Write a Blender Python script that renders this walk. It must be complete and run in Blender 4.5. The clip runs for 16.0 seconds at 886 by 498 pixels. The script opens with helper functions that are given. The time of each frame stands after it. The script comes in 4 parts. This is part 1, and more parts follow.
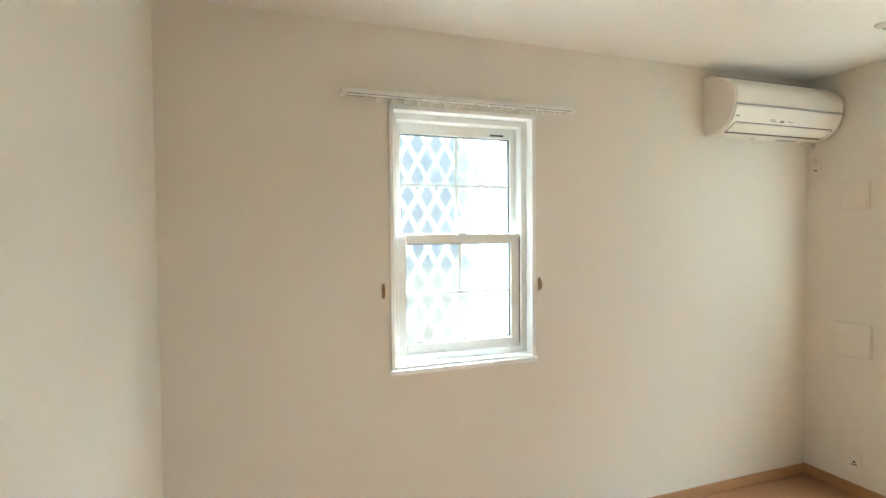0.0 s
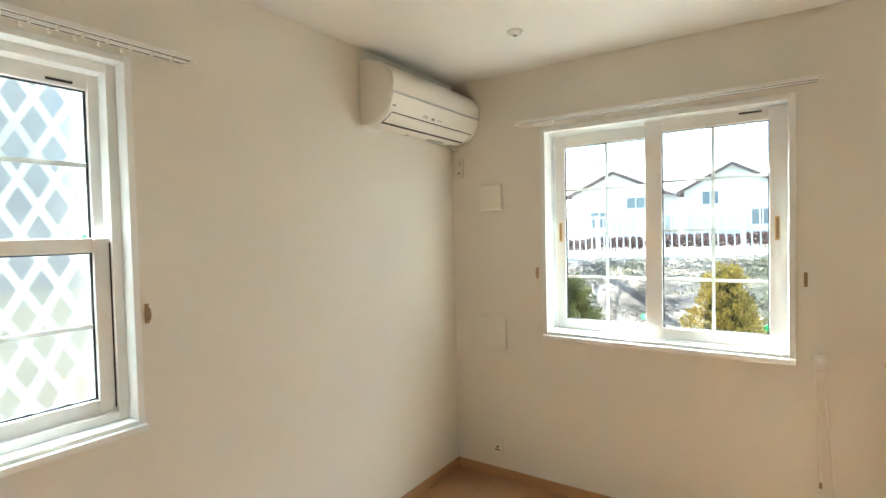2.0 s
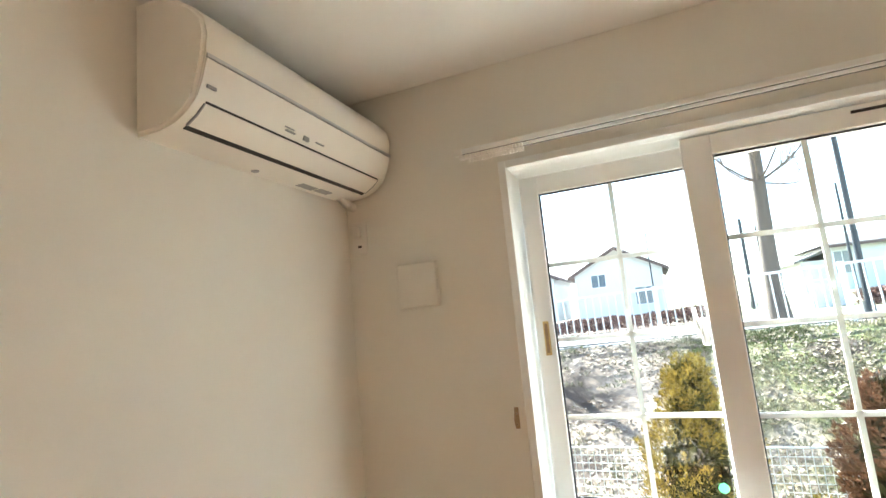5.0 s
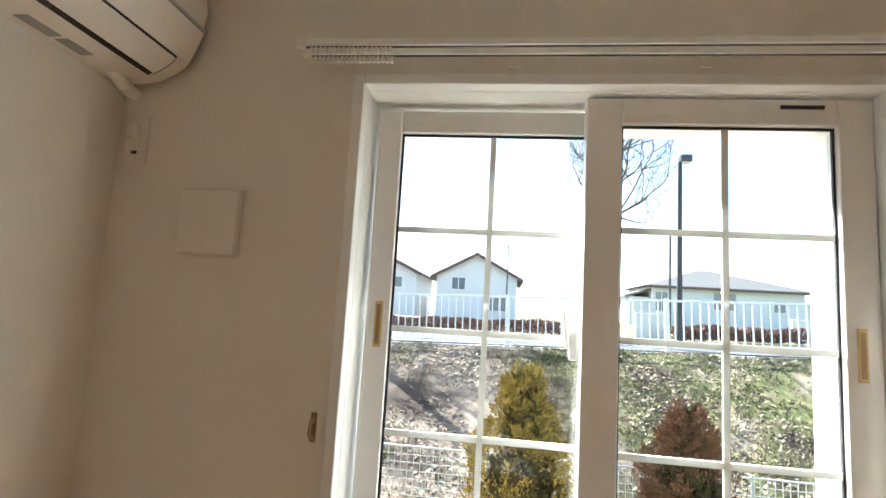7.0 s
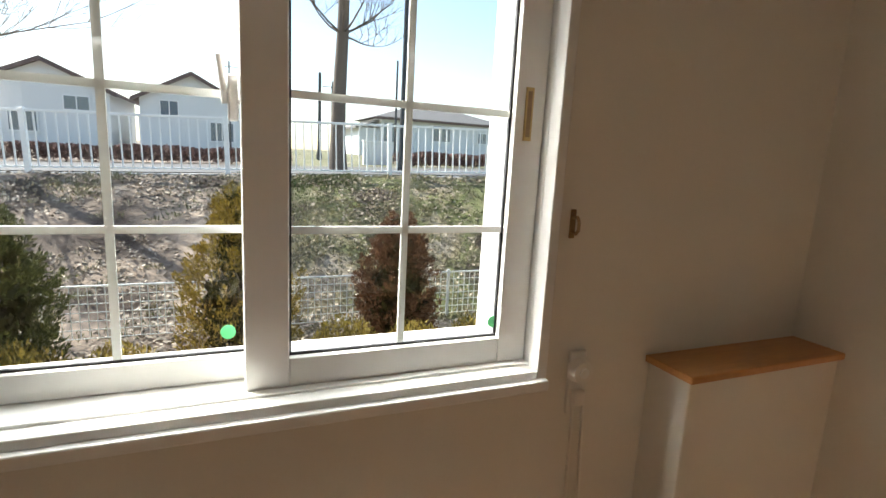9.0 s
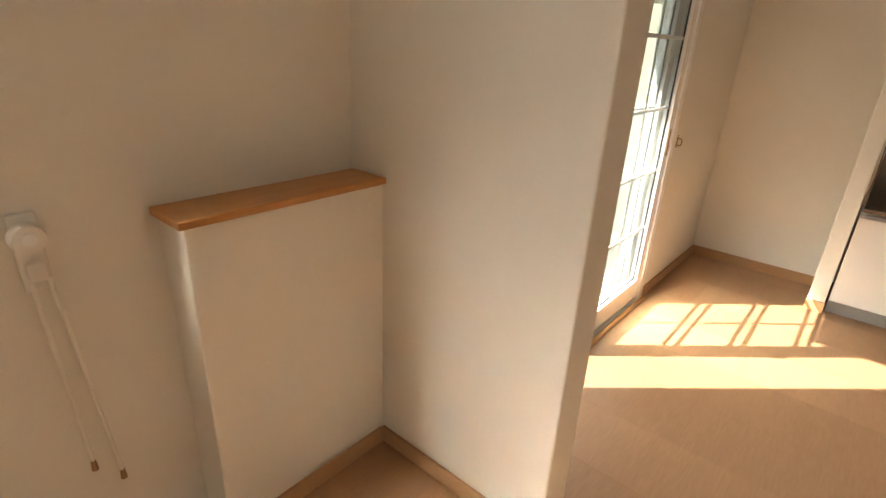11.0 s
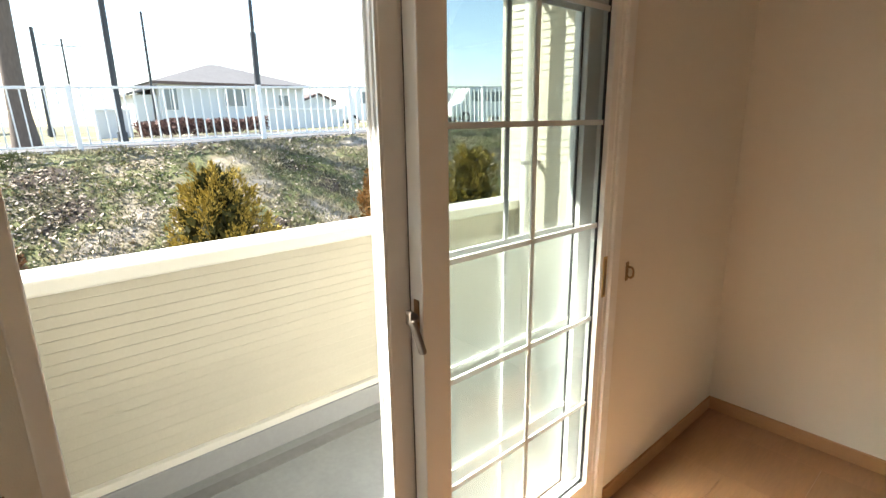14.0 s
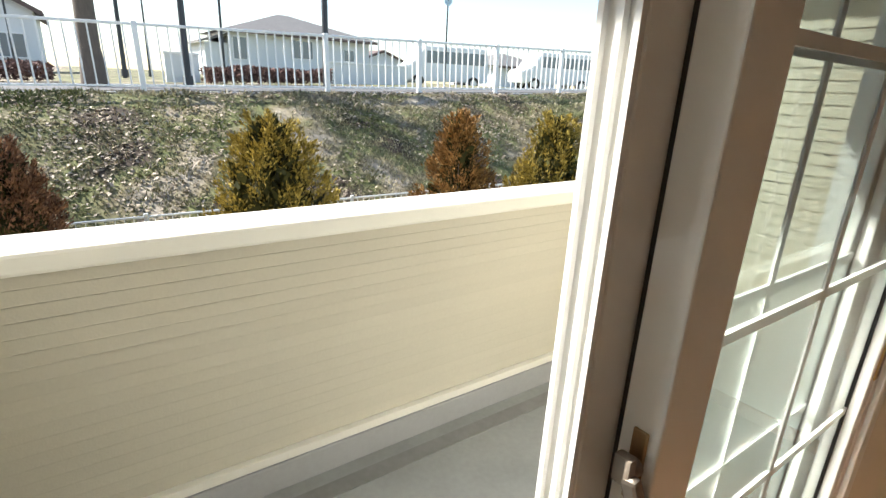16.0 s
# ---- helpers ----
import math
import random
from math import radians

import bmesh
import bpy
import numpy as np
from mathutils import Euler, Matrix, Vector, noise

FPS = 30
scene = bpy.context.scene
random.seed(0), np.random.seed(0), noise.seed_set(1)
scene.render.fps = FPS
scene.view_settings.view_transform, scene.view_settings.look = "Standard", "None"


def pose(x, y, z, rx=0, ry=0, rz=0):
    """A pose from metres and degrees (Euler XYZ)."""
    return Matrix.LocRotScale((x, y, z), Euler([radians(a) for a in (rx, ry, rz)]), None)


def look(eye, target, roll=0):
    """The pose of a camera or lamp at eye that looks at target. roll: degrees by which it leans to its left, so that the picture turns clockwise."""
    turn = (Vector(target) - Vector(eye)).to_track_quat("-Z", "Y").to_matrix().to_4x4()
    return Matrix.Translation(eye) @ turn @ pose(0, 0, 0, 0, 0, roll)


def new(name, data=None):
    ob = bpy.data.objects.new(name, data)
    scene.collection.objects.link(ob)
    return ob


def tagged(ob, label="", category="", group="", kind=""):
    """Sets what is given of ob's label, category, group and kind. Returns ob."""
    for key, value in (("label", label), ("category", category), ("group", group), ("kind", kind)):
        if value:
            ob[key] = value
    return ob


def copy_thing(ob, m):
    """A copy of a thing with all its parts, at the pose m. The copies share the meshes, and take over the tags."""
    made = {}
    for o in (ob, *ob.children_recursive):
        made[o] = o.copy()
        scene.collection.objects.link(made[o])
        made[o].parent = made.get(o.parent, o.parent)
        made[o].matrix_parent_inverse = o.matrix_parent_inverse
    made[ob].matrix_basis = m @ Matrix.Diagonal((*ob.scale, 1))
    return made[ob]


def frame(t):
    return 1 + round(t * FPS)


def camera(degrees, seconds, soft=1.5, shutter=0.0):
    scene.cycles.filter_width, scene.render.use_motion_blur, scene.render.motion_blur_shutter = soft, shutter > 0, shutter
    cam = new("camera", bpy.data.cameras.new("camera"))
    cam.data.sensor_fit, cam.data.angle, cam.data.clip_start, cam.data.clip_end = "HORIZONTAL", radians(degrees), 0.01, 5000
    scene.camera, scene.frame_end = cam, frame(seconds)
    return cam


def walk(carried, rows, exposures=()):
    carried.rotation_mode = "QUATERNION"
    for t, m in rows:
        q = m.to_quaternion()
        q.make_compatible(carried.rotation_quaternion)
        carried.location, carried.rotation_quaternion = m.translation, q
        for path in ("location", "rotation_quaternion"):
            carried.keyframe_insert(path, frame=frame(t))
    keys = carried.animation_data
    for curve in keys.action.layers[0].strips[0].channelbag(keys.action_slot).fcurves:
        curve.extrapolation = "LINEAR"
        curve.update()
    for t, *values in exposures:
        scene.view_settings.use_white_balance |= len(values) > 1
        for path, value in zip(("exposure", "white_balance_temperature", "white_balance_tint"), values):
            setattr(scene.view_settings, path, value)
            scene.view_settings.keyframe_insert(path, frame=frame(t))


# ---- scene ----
cam = camera(82.4, 16.0)
PATH = [
    (0, (0.384, 0.33, 1.497), (1.051, 2.215, 1.436), -0.5),
    (0.5, (0.475, 0.393, 1.483), (1.389, 2.171, 1.421), -0.7),
    (1, (0.598, 0.504, 1.475), (1.719, 2.159, 1.41), -1.1),
    (1.5, (0.696, 0.638, 1.469), (2.105, 2.055, 1.411), -0.5),
    (2, (0.832, 0.783, 1.486), (2.49, 1.9, 1.423), -1.3),
    (2.5, (1.061, 0.892, 1.494), (2.807, 1.866, 1.44), -2.2),
    (3, (1.244, 1.001, 1.505), (2.982, 1.99, 1.508), -1.8),
    (3.5, (1.424, 1.157, 1.501), (3.196, 2.08, 1.593), -1.2),
    (3.7, (1.494, 1.224, 1.521), (3.291, 2.097, 1.614), -1.9),
    (5.8, (2.151, 1.566, 1.556), (4.018, 2.162, 1.957), -5.6),
    (6, (2.184, 1.569, 1.549), (4.092, 2.044, 1.916), -3.8),
    (6.5, (2.273, 1.573, 1.539), (4.212, 1.901, 1.902), 0.4),
    (7, (2.412, 1.544, 1.519), (4.383, 1.792, 1.755), 3.4),
    (7.5, (2.505, 1.492, 1.479), (4.501, 1.586, 1.555), 3.9),
    (8, (2.567, 1.456, 1.453), (4.561, 1.308, 1.394), 3.5),
    (8.5, (2.604, 1.427, 1.424), (4.543, 0.981, 1.225), 2.8),
    (9, (2.614, 1.388, 1.377), (4.426, 0.622, 1.02), 3.1),
    (9.5, (2.604, 1.318, 1.346), (4.258, 0.362, 0.753), 3.8),
    (10, (2.561, 1.218, 1.29), (4.063, 0.132, 0.539), 3.6),
    (10.2, (2.523, 1.148, 1.282), (3.977, 0.025, 0.493), 3.7),
    (12.3, (2.193, 0.229, 1.272), (2.972, -1.506, 0.653), -1.2),
    (12.5, (2.173, 0.143, 1.291), (3.081, -1.532, 0.682), -0.7),
    (13, (2.227, -0.055, 1.298), (3.302, -1.647, 0.742), -0.9),
    (13.5, (2.298, -0.235, 1.322), (3.493, -1.745, 0.781), 0.4),
    (14, (2.367, -0.404, 1.338), (3.824, -1.684, 0.847), -0.8),
    (14.5, (2.457, -0.493, 1.349), (4.133, -1.492, 0.909), -0.9),
    (15, (2.68, -0.568, 1.355), (4.417, -1.473, 0.953), 0.2),
    (15.5, (2.849, -0.615, 1.316), (4.491, -1.631, 0.794), 1.5),
    (16, (2.959, -0.635, 1.274), (4.506, -1.742, 0.656), 2.8),
]
EXPOSURES = [(0.0, 3.38, 5700, -4), (2.0, 3.16, 5950, -3), (3.7, 3.01, 6100, 1), (6.0, 2.76, 6300, 5), (7.0, 2.26, 6400, 7),
             (8.0, 1.71, 6550, 8), (9.3, 1.44, 6800, 10), (9.6, 1.54, 6900, 11), (10.0, 2.04, 7100, 12), (10.2, 2.14, 7100, 12),
             (12.3, 2.84, 6900, 8), (13.0, 2.54, 6850, 8), (14.0, 2.06, 6850, 9), (15.0, 1.63, 6750, 9), (16.0, 1.38, 6800, 9)]
walk(cam, [(t, look(eye, aim, lean)) for t, eye, aim, lean in PATH], EXPOSURES)

# ---- daylight ----
SUN_DIR = Vector((0.530, 0.511, 0.675))
world = bpy.data.worlds.new("sky")
scene.world = world
world.use_nodes = True
wn = world.node_tree.nodes
sky = wn.new("ShaderNodeTexSky")
sky.sky_type = "NISHITA"
sky.sun_disc = False
sky.dust_density = 0.7
sky.sun_elevation = math.asin(SUN_DIR.z)
sky.sun_rotation = math.atan2(SUN_DIR.x, SUN_DIR.y)
world.node_tree.links.new(sky.outputs[0], wn["Background"].inputs[0])
wn["Background"].inputs[1].default_value = 0.115
sun_data = bpy.data.lights.new("sun", "SUN")
sun_data.energy, sun_data.angle, sun_data.color = 5.0, radians(0.5), (1.0, 0.975, 0.94)
sun = new("sun", sun_data)
sun.matrix_world = look(SUN_DIR * 60, (0, 0, 0))


def opening_light(name, at, aim, sx, sy, watts):
    """Sky light entering by an opening."""
    data = bpy.data.lights.new(name, "AREA")
    data.shape, data.size, data.size_y, data.energy, data.color = "RECTANGLE", sx, sy, watts, (0.93, 0.97, 1.0)
    data.spread = radians(74)
    ob = new(name, data)
    ob.matrix_world = look(at, aim)
    return ob


# sky light that falls in steeply through the openings
opening_light("window_2_skylight", (3.70, 1.33, 1.50), (3.20, 1.33, 0.70), 1.1, 1.1, 2.6)
opening_light("window_1_skylight", (1.27, 2.68, 1.48), (1.27, 2.18, 0.68), 0.66, 1.1, 2.8)
opening_light("door_skylight", (3.36, -1.1, 1.05), (2.86, -1.1, 0.25), 1.3, 1.8, 1.2)

# ---- materials ----
def material(name, colour, rough=0.6, metal=0.0, grain=0.0, scale=40.0, bump=0.0, bump_scale=200.0, stain=0.0, stain_scale=3.0,
             random_piece=0.0, coat=0.0, stretch=(1, 1, 1), spec=0.5, island=False):
    m = bpy.data.materials.new(name)
    m.use_nodes = True
    nt = m.node_tree
    n, link = nt.nodes, nt.links.new
    b = n["Principled BSDF"]
    b.inputs["Roughness"].default_value, b.inputs["Metallic"].default_value = rough, metal
    b.inputs["Specular IOR Level"].default_value = spec
    b.inputs["Coat Weight"].default_value = coat
    b.inputs["Base Color"].default_value = (*colour, 1)
    geo = n.new("ShaderNodeNewGeometry")
    mp = n.new("ShaderNodeMapping")
    mp.inputs["Scale"].default_value = stretch
    link(geo.outputs["Position"], mp.inputs["Vector"])
    last = None

    def vary(fac, lo, hi, last):
        mr = n.new("ShaderNodeMapRange")
        mr.inputs["To Min"].default_value, mr.inputs["To Max"].default_value = lo, hi
        link(fac, mr.inputs["Value"])
        if last is None:
            return mr.outputs[0]
        mu = n.new("ShaderNodeMath")
        mu.operation = "MULTIPLY"
        link(mr.outputs[0], mu.inputs[0])
        link(last, mu.inputs[1])
        return mu.outputs[0]

    def tex(s, detail=4.0):
        t = n.new("ShaderNodeTexNoise")
        t.inputs["Scale"].default_value, t.inputs["Detail"].default_value = s, detail
        link(mp.outputs[0], t.inputs["Vector"])
        return t.outputs["Fac"]

    if grain:
        last = vary(tex(scale), 1 - grain, 1 + grain, last)
    if stain:
        last = vary(tex(stain_scale, 3.0), 1 - stain, 1 + stain, last)
    if random_piece:
        src = geo.outputs["Random Per Island"] if island else n.new("ShaderNodeObjectInfo").outputs["Random"]
        last = vary(src, 1 - random_piece, 1 + random_piece, last)
    if last is not None:
        mx = n.new("ShaderNodeVectorMath")
        mx.operation = "SCALE"
        mx.inputs[0].default_value = colour
        link(last, mx.inputs["Scale"])
        link(mx.outputs[0], b.inputs["Base Color"])
    if bump:
        bp = n.new("ShaderNodeBump")
        bp.inputs["Strength"].default_value, bp.inputs["Distance"].default_value = bump, 0.002
        link(tex(bump_scale, 3.0), bp.inputs["Height"])
        link(bp.outputs[0], b.inputs["Normal"])
    return m


def glass_material(name, rough=0.0, tint=(1, 1, 1)):
    m = bpy.data.materials.new(name)
    m.use_nodes = True
    b = m.node_tree.nodes["Principled BSDF"]
    b.inputs["Base Color"].default_value = (*tint, 1)
    b.inputs["Transmission Weight"].default_value = 1.0
    b.inputs["Roughness"].default_value, b.inputs["IOR"].default_value = rough, 1.45
    return m


WALLPAPER = material("wallpaper", (0.765, 0.735, 0.655), 0.85, grain=0.02, scale=260, bump=0.25, bump_scale=420, stain=0.03, stain_scale=1.6)
CEILPAPER = material("ceiling_paper", (0.79, 0.775, 0.725), 0.9, grain=0.02, scale=220, bump=0.2, bump_scale=380, stain=0.02)
FLOORBOARD = material("floor_board", (0.37, 0.20, 0.10), 0.33, grain=0.16, scale=14, stain=0.10, stain_scale=2.2, bump=0.05, bump_scale=60,
                      random_piece=0.08, stretch=(9, 1, 1))
JOINT = material("floor_joint", (0.16, 0.075, 0.03), 0.7)
SKIRT = material("skirting_wood", (0.46, 0.26, 0.125), 0.45, grain=0.1, scale=18, stretch=(1, 1, 6))
TOPWOOD = material("ledge_wood", (0.52, 0.25, 0.085), 0.4, grain=0.18, scale=16, stain=0.08, stretch=(6, 1, 6), bump=0.05, bump_scale=90)
VINYL = material("white_vinyl", (0.83, 0.83, 0.80), 0.35, grain=0.015, scale=30, stain=0.025, stain_scale=5)
BAR = material("glazing_bar_vinyl", (0.83, 0.84, 0.81), 0.35, grain=0.015, scale=30)
tn = BAR.node_tree
thru, both = tn.nodes.new("ShaderNodeBsdfTranslucent"), tn.nodes.new("ShaderNodeMixShader")
thru.inputs["Color"].default_value = (0.80, 0.81, 0.78, 1)
both.inputs["Fac"].default_value = 0.3
tn.links.new(tn.nodes["Principled BSDF"].outputs[0], both.inputs[1])
tn.links.new(thru.outputs[0], both.inputs[2])
tn.links.new(both.outputs[0], tn.nodes["Material Output"].inputs["Surface"])
GASKET = material("black_gasket", (0.02, 0.02, 0.022), 0.6, grain=0.2, scale=60)
GLASS = glass_material("clear_glass", 0.0, (0.955, 0.985, 0.965))
TINTED = glass_material("tinted_glass", 0.0, (0.68, 0.73, 0.71))
MILKY = glass_material("milky_glass", 0.42, (0.72, 0.79, 0.76))
FROST = glass_material("frosted_glass", 0.15, (0.70, 0.735, 0.765))
PLASTIC = material("ivory_plastic", (0.78, 0.75, 0.68), 0.4, grain=0.015, scale=60, stain=0.03, stain_scale=9)
ACWHITE = material("conditioner_plastic", (0.80, 0.76, 0.68), 0.38, grain=0.012, scale=40, stain=0.03, stain_scale=6)
DARK = material("dark_slot", (0.025, 0.022, 0.02), 0.5, grain=0.2, scale=30)
BRASS = material("antique_brass", (0.33, 0.22, 0.12), 0.35, metal=0.85, grain=0.12, scale=120)
GOLD = material("gold_pull", (0.62, 0.45, 0.2), 0.4, metal=0.5, grain=0.06, scale=120)
CHROME = material("chrome", (0.7, 0.7, 0.7), 0.15, metal=1.0, grain=0.03, scale=60)
ALU = material("aluminium", (0.6, 0.6, 0.6), 0.35, metal=0.9, grain=0.05, scale=90)
STEEL = material("stainless_steel", (0.21, 0.195, 0.17), 0.24, metal=1.0, grain=0.05, scale=30, stretch=(1, 1, 14), stain=0.05)
CABINET = material("cabinet_gloss", (0.78, 0.75, 0.70), 0.16, grain=0.012, scale=24, stain=0.03, coat=0.4)
KITPANEL = material("kitchen_panel", (0.52, 0.44, 0.335), 0.18, grain=0.03, scale=20, stain=0.04, coat=0.3)
GREY = material("grey_trim", (0.33, 0.32, 0.31), 0.4, metal=0.3, grain=0.06, scale=60)
CONCRETE = material("terrace_concrete", (0.29, 0.30, 0.295), 0.7, grain=0.12, scale=40, stain=0.26, stain_scale=3.5, bump=0.3, bump_scale=120)
KERB = material("kerb_mortar", (0.36, 0.365, 0.37), 0.8, grain=0.08, scale=50, stain=0.1, stain_scale=3)
SIDING = material("cream_siding", (0.56, 0.525, 0.43), 0.7, grain=0.05, scale=90, stain=0.05, stain_scale=2, bump=0.3, bump_scale=160, random_piece=0.025)
COPING = material("coping_white", (0.82, 0.80, 0.72), 0.5, grain=0.02, scale=40, stain=0.03)
BANKGRASS = material("bank_turf", (0.2, 0.17, 0.1), 0.95, bump=1.0, bump_scale=30)
bn = BANKGRASS.node_tree.nodes
bl = BANKGRASS.node_tree.links.new
patch, ramp, fine, blend = bn.new("ShaderNodeTexNoise"), bn.new("ShaderNodeValToRGB"), bn.new("ShaderNodeTexNoise"), bn.new("ShaderNodeMix")
bl(bn["Mapping"].outputs[0], patch.inputs["Vector"])
bl(bn["Mapping"].outputs[0], fine.inputs["Vector"])
patch.inputs["Scale"].default_value, patch.inputs["Detail"].default_value = 0.9, 8.0
fine.inputs["Scale"].default_value, fine.inputs["Detail"].default_value = 14.0, 6.0
el = ramp.color_ramp.elements
el[0].position, el[0].color = 0.38, (0.05, 0.035, 0.024, 1)
el[1].position, el[1].color = 0.66, (0.33, 0.29, 0.23, 1)
mid = el.new(0.5)
mid.color = (0.13, 0.145, 0.05, 1)
mid = el.new(0.58)
mid.color = (0.20, 0.17, 0.10, 1)
bl(patch.outputs["Fac"], ramp.inputs[0])
where, north, brown, litter = bn.new("ShaderNodeSeparateXYZ"), bn.new("ShaderNodeMapRange"), bn.new("ShaderNodeMix"), bn.new("ShaderNodeValToRGB")
bl(bn["Mapping"].outputs[0], where.inputs[0])
bl(where.outputs["Y"], north.inputs["Value"])
north.inputs["From Min"].default_value, north.inputs["From Max"].default_value = -0.5, 1.8
litter.color_ramp.elements[0].position, litter.color_ramp.elements[0].color = 0.4, (0.06, 0.04, 0.028, 1)
litter.color_ramp.elements[1].position, litter.color_ramp.elements[1].color = 0.62, (0.34, 0.265, 0.20, 1)
bl(patch.outputs["Fac"], litter.inputs[0])
brown.data_type = "RGBA"
bl(north.outputs[0], brown.inputs["Factor"])
bl(ramp.outputs[0], brown.inputs[6])
bl(litter.outputs[0], brown.inputs[7])
blend.data_type, blend.blend_type = "RGBA", "OVERLAY"
blend.inputs["Factor"].default_value = 0.9
bl(brown.outputs[2], blend.inputs[6])
bl(fine.outputs["Fac"], blend.inputs[7])
bl(blend.outputs[2], bn["Principled BSDF"].inputs["Base Color"])
ASPHALT = material("asphalt", (0.10, 0.10, 0.10), 0.9, grain=0.25, scale=60, stain=0.2, stain_scale=0.6)
HANDLE = material("dull_handle_metal", (0.30, 0.26, 0.22), 0.3, metal=0.85, grain=0.08, scale=80)
DAMP = material("damp_concrete", (0.21, 0.21, 0.205), 0.45, grain=0.2, scale=30, stain=0.3, stain_scale=4)
HUB = material("beige_handle_plastic", (0.25, 0.21, 0.17), 0.45, grain=0.05, scale=60)
RAILWHITE = material("railing_paint", (0.80, 0.82, 0.82), 0.4, grain=0.03, scale=30, stain=0.05)


# ---- building helpers ----
def box(bm, x0, x1, y0, y1, z0, z1, bevel=0.0, seg=2):
    m = Matrix.LocRotScale(((x0 + x1) / 2, (y0 + y1) / 2, (z0 + z1) / 2), None, (abs(x1 - x0), abs(y1 - y0), abs(z1 - z0)))
    r = bmesh.ops.create_cube(bm, size=1.0, matrix=m)
    if bevel:
        edges = {e for v in r["verts"] for e in v.link_edges}
        bmesh.ops.bevel(bm, geom=list(edges), offset=bevel, segments=seg, affect="EDGES", profile=0.5)
    return bm


def tube(bm, a, b, r0, r1=None, seg=10):
    a, b = Vector(a), Vector(b)
    d = b - a
    q = d.to_track_quat("Z", "Y").to_matrix().to_4x4()
    bmesh.ops.create_cone(bm, cap_ends=True, segments=seg, radius1=r0, radius2=r0 if r1 is None else r1, depth=d.length,
                          matrix=Matrix.Translation((a + b) / 2) @ q)
    return bm


def prism(bm, outline, axis, lo, hi):
    """An outline of 2D points drawn out along an axis between lo and hi."""
    def at(p, v):
        return {"x": (v, p[0], p[1]), "y": (p[0], v, p[1]), "z": (p[0], p[1], v)}[axis]
    a = [bm.verts.new(at(p, lo)) for p in outline]
    b = [bm.verts.new(at(p, hi)) for p in outline]
    bm.faces.new(a)
    bm.faces.new(list(reversed(b)))
    for i in range(len(a)):
        j = (i + 1) % len(a)
        bm.faces.new((a[j], a[i], b[i], b[j]))
    bmesh.ops.recalc_face_normals(bm, faces=bm.faces[:])
    return bm


def finish(name, bm, mat, smooth=False):
    me = bpy.data.meshes.new(name)
    bm.to_mesh(me)
    bm.free()
    me.materials.append(mat)
    if smooth:
        me.shade_smooth()
        me.set_sharp_from_angle(angle=radians(40))
    return new(name, me)


def part(name, bm, mat, parent, label="", smooth=False):
    """A mesh under a thing or a part; bm is in world places (or in the thing's own, where that stands at the origin)."""
    top = parent
    while top.parent:
        top = top.parent
    bm.transform(Matrix.Translation(-scene_shift.get(top.name, Vector())))
    ob = finish(name, bm, mat, smooth)
    ob.parent = parent
    if label:
        ob["label"] = label
    return ob


def boxes(*dims, bevel=0.0):
    bm = bmesh.new()
    for d in dims:
        box(bm, *d, bevel=bevel)
    return bm


def root(name, at, label, category, group="", kind=""):
    ob = new(name)
    ob.empty_display_size = 0.1
    ob.location = at
    scene_shift[ob.name] = Vector(at)
    return tagged(ob, label, category, group, kind)


scene_shift = {}


def structure(name, bm, mat, label, category="wall"):
    return tagged(finish(name, bm, mat), label, category, kind="structure")


# ---- structure ----
ZC = 2.40
YN, XE, XD = 2.505, 3.518, 3.157     # inner faces: north wall, east wall, terrace-door wall
PN, PS, PX = -0.115, -0.240, 2.777  # partition: north face, south face, free end
YS, YK, XW = -2.765, -2.92, 0.0     # nook wall, kitchen wall, west wall
W1 = (0.909, 1.628, 0.890, 2.060)   # small window: x0, x1, z0, z1
W2 = (0.750, 1.904, 0.895, 2.046)    # sliding window: y0, y1, z0, z1
DR = (-1.795, -0.380, 0.0, 2.03)     # terrace door: y0, y1, z0, z1

bm = boxes((-0.15, W1[0], YN, YN + 0.16, 0, ZC), (W1[1], XE + 0.16, YN, YN + 0.16, 0, ZC),
           (W1[0], W1[1], YN, YN + 0.16, 0, W1[2]), (W1[0], W1[1], YN, YN + 0.16, W1[3], ZC))
structure("wall_north", bm, WALLPAPER, "cream textured wallpaper wall with a small window")
bm = boxes((XE, XE + 0.16, PN, W2[0], 0, ZC), (XE, XE + 0.16, W2[1], YN, 0, ZC),
           (XE, XE + 0.16, W2[0], W2[1], 0, W2[2]), (XE, XE + 0.16, W2[0], W2[1], W2[3], ZC))
structure("wall_east", bm, WALLPAPER, "cream textured wallpaper wall with a sliding window")
bm = boxes((PX, XE + 0.115, PS, PN, 0, ZC), bevel=0.006)
structure("wall_partition", bm, WALLPAPER, "cream wallpapered partition wall with a free end")
bm = boxes((XD, XD + 0.16, YS, DR[0], 0, ZC), (XD, XD + 0.16, DR[1], PS - 0.003, 0, ZC), (XD, XD + 0.16, DR[0], DR[1], DR[3], ZC),
           (XD, XD + 0.16, DR[0], DR[1], -0.25, -0.004))
structure("wall_terrace", bm, WALLPAPER, "cream wallpaper wall around the terrace door")
bm = boxes((2.45, XD + 0.16, YS - 0.15, YS, 0, ZC))
structure("wall_nook", bm, WALLPAPER, "cream wallpaper wall of the nook")
bm = boxes((XW - 0.15, 2.45, YK - 0.15, YK, 0, ZC))
structure("wall_kitchen", bm, WALLPAPER, "cream wall behind the kitchen")
bm = boxes((XW - 0.15, XW, YK, YN, 0, ZC))
structure("wall_west", bm, WALLPAPER, "plain cream textured wallpaper wall")
bm = boxes((2.37, 2.45, YK, -2.382, 0, ZC), bevel=0.004)
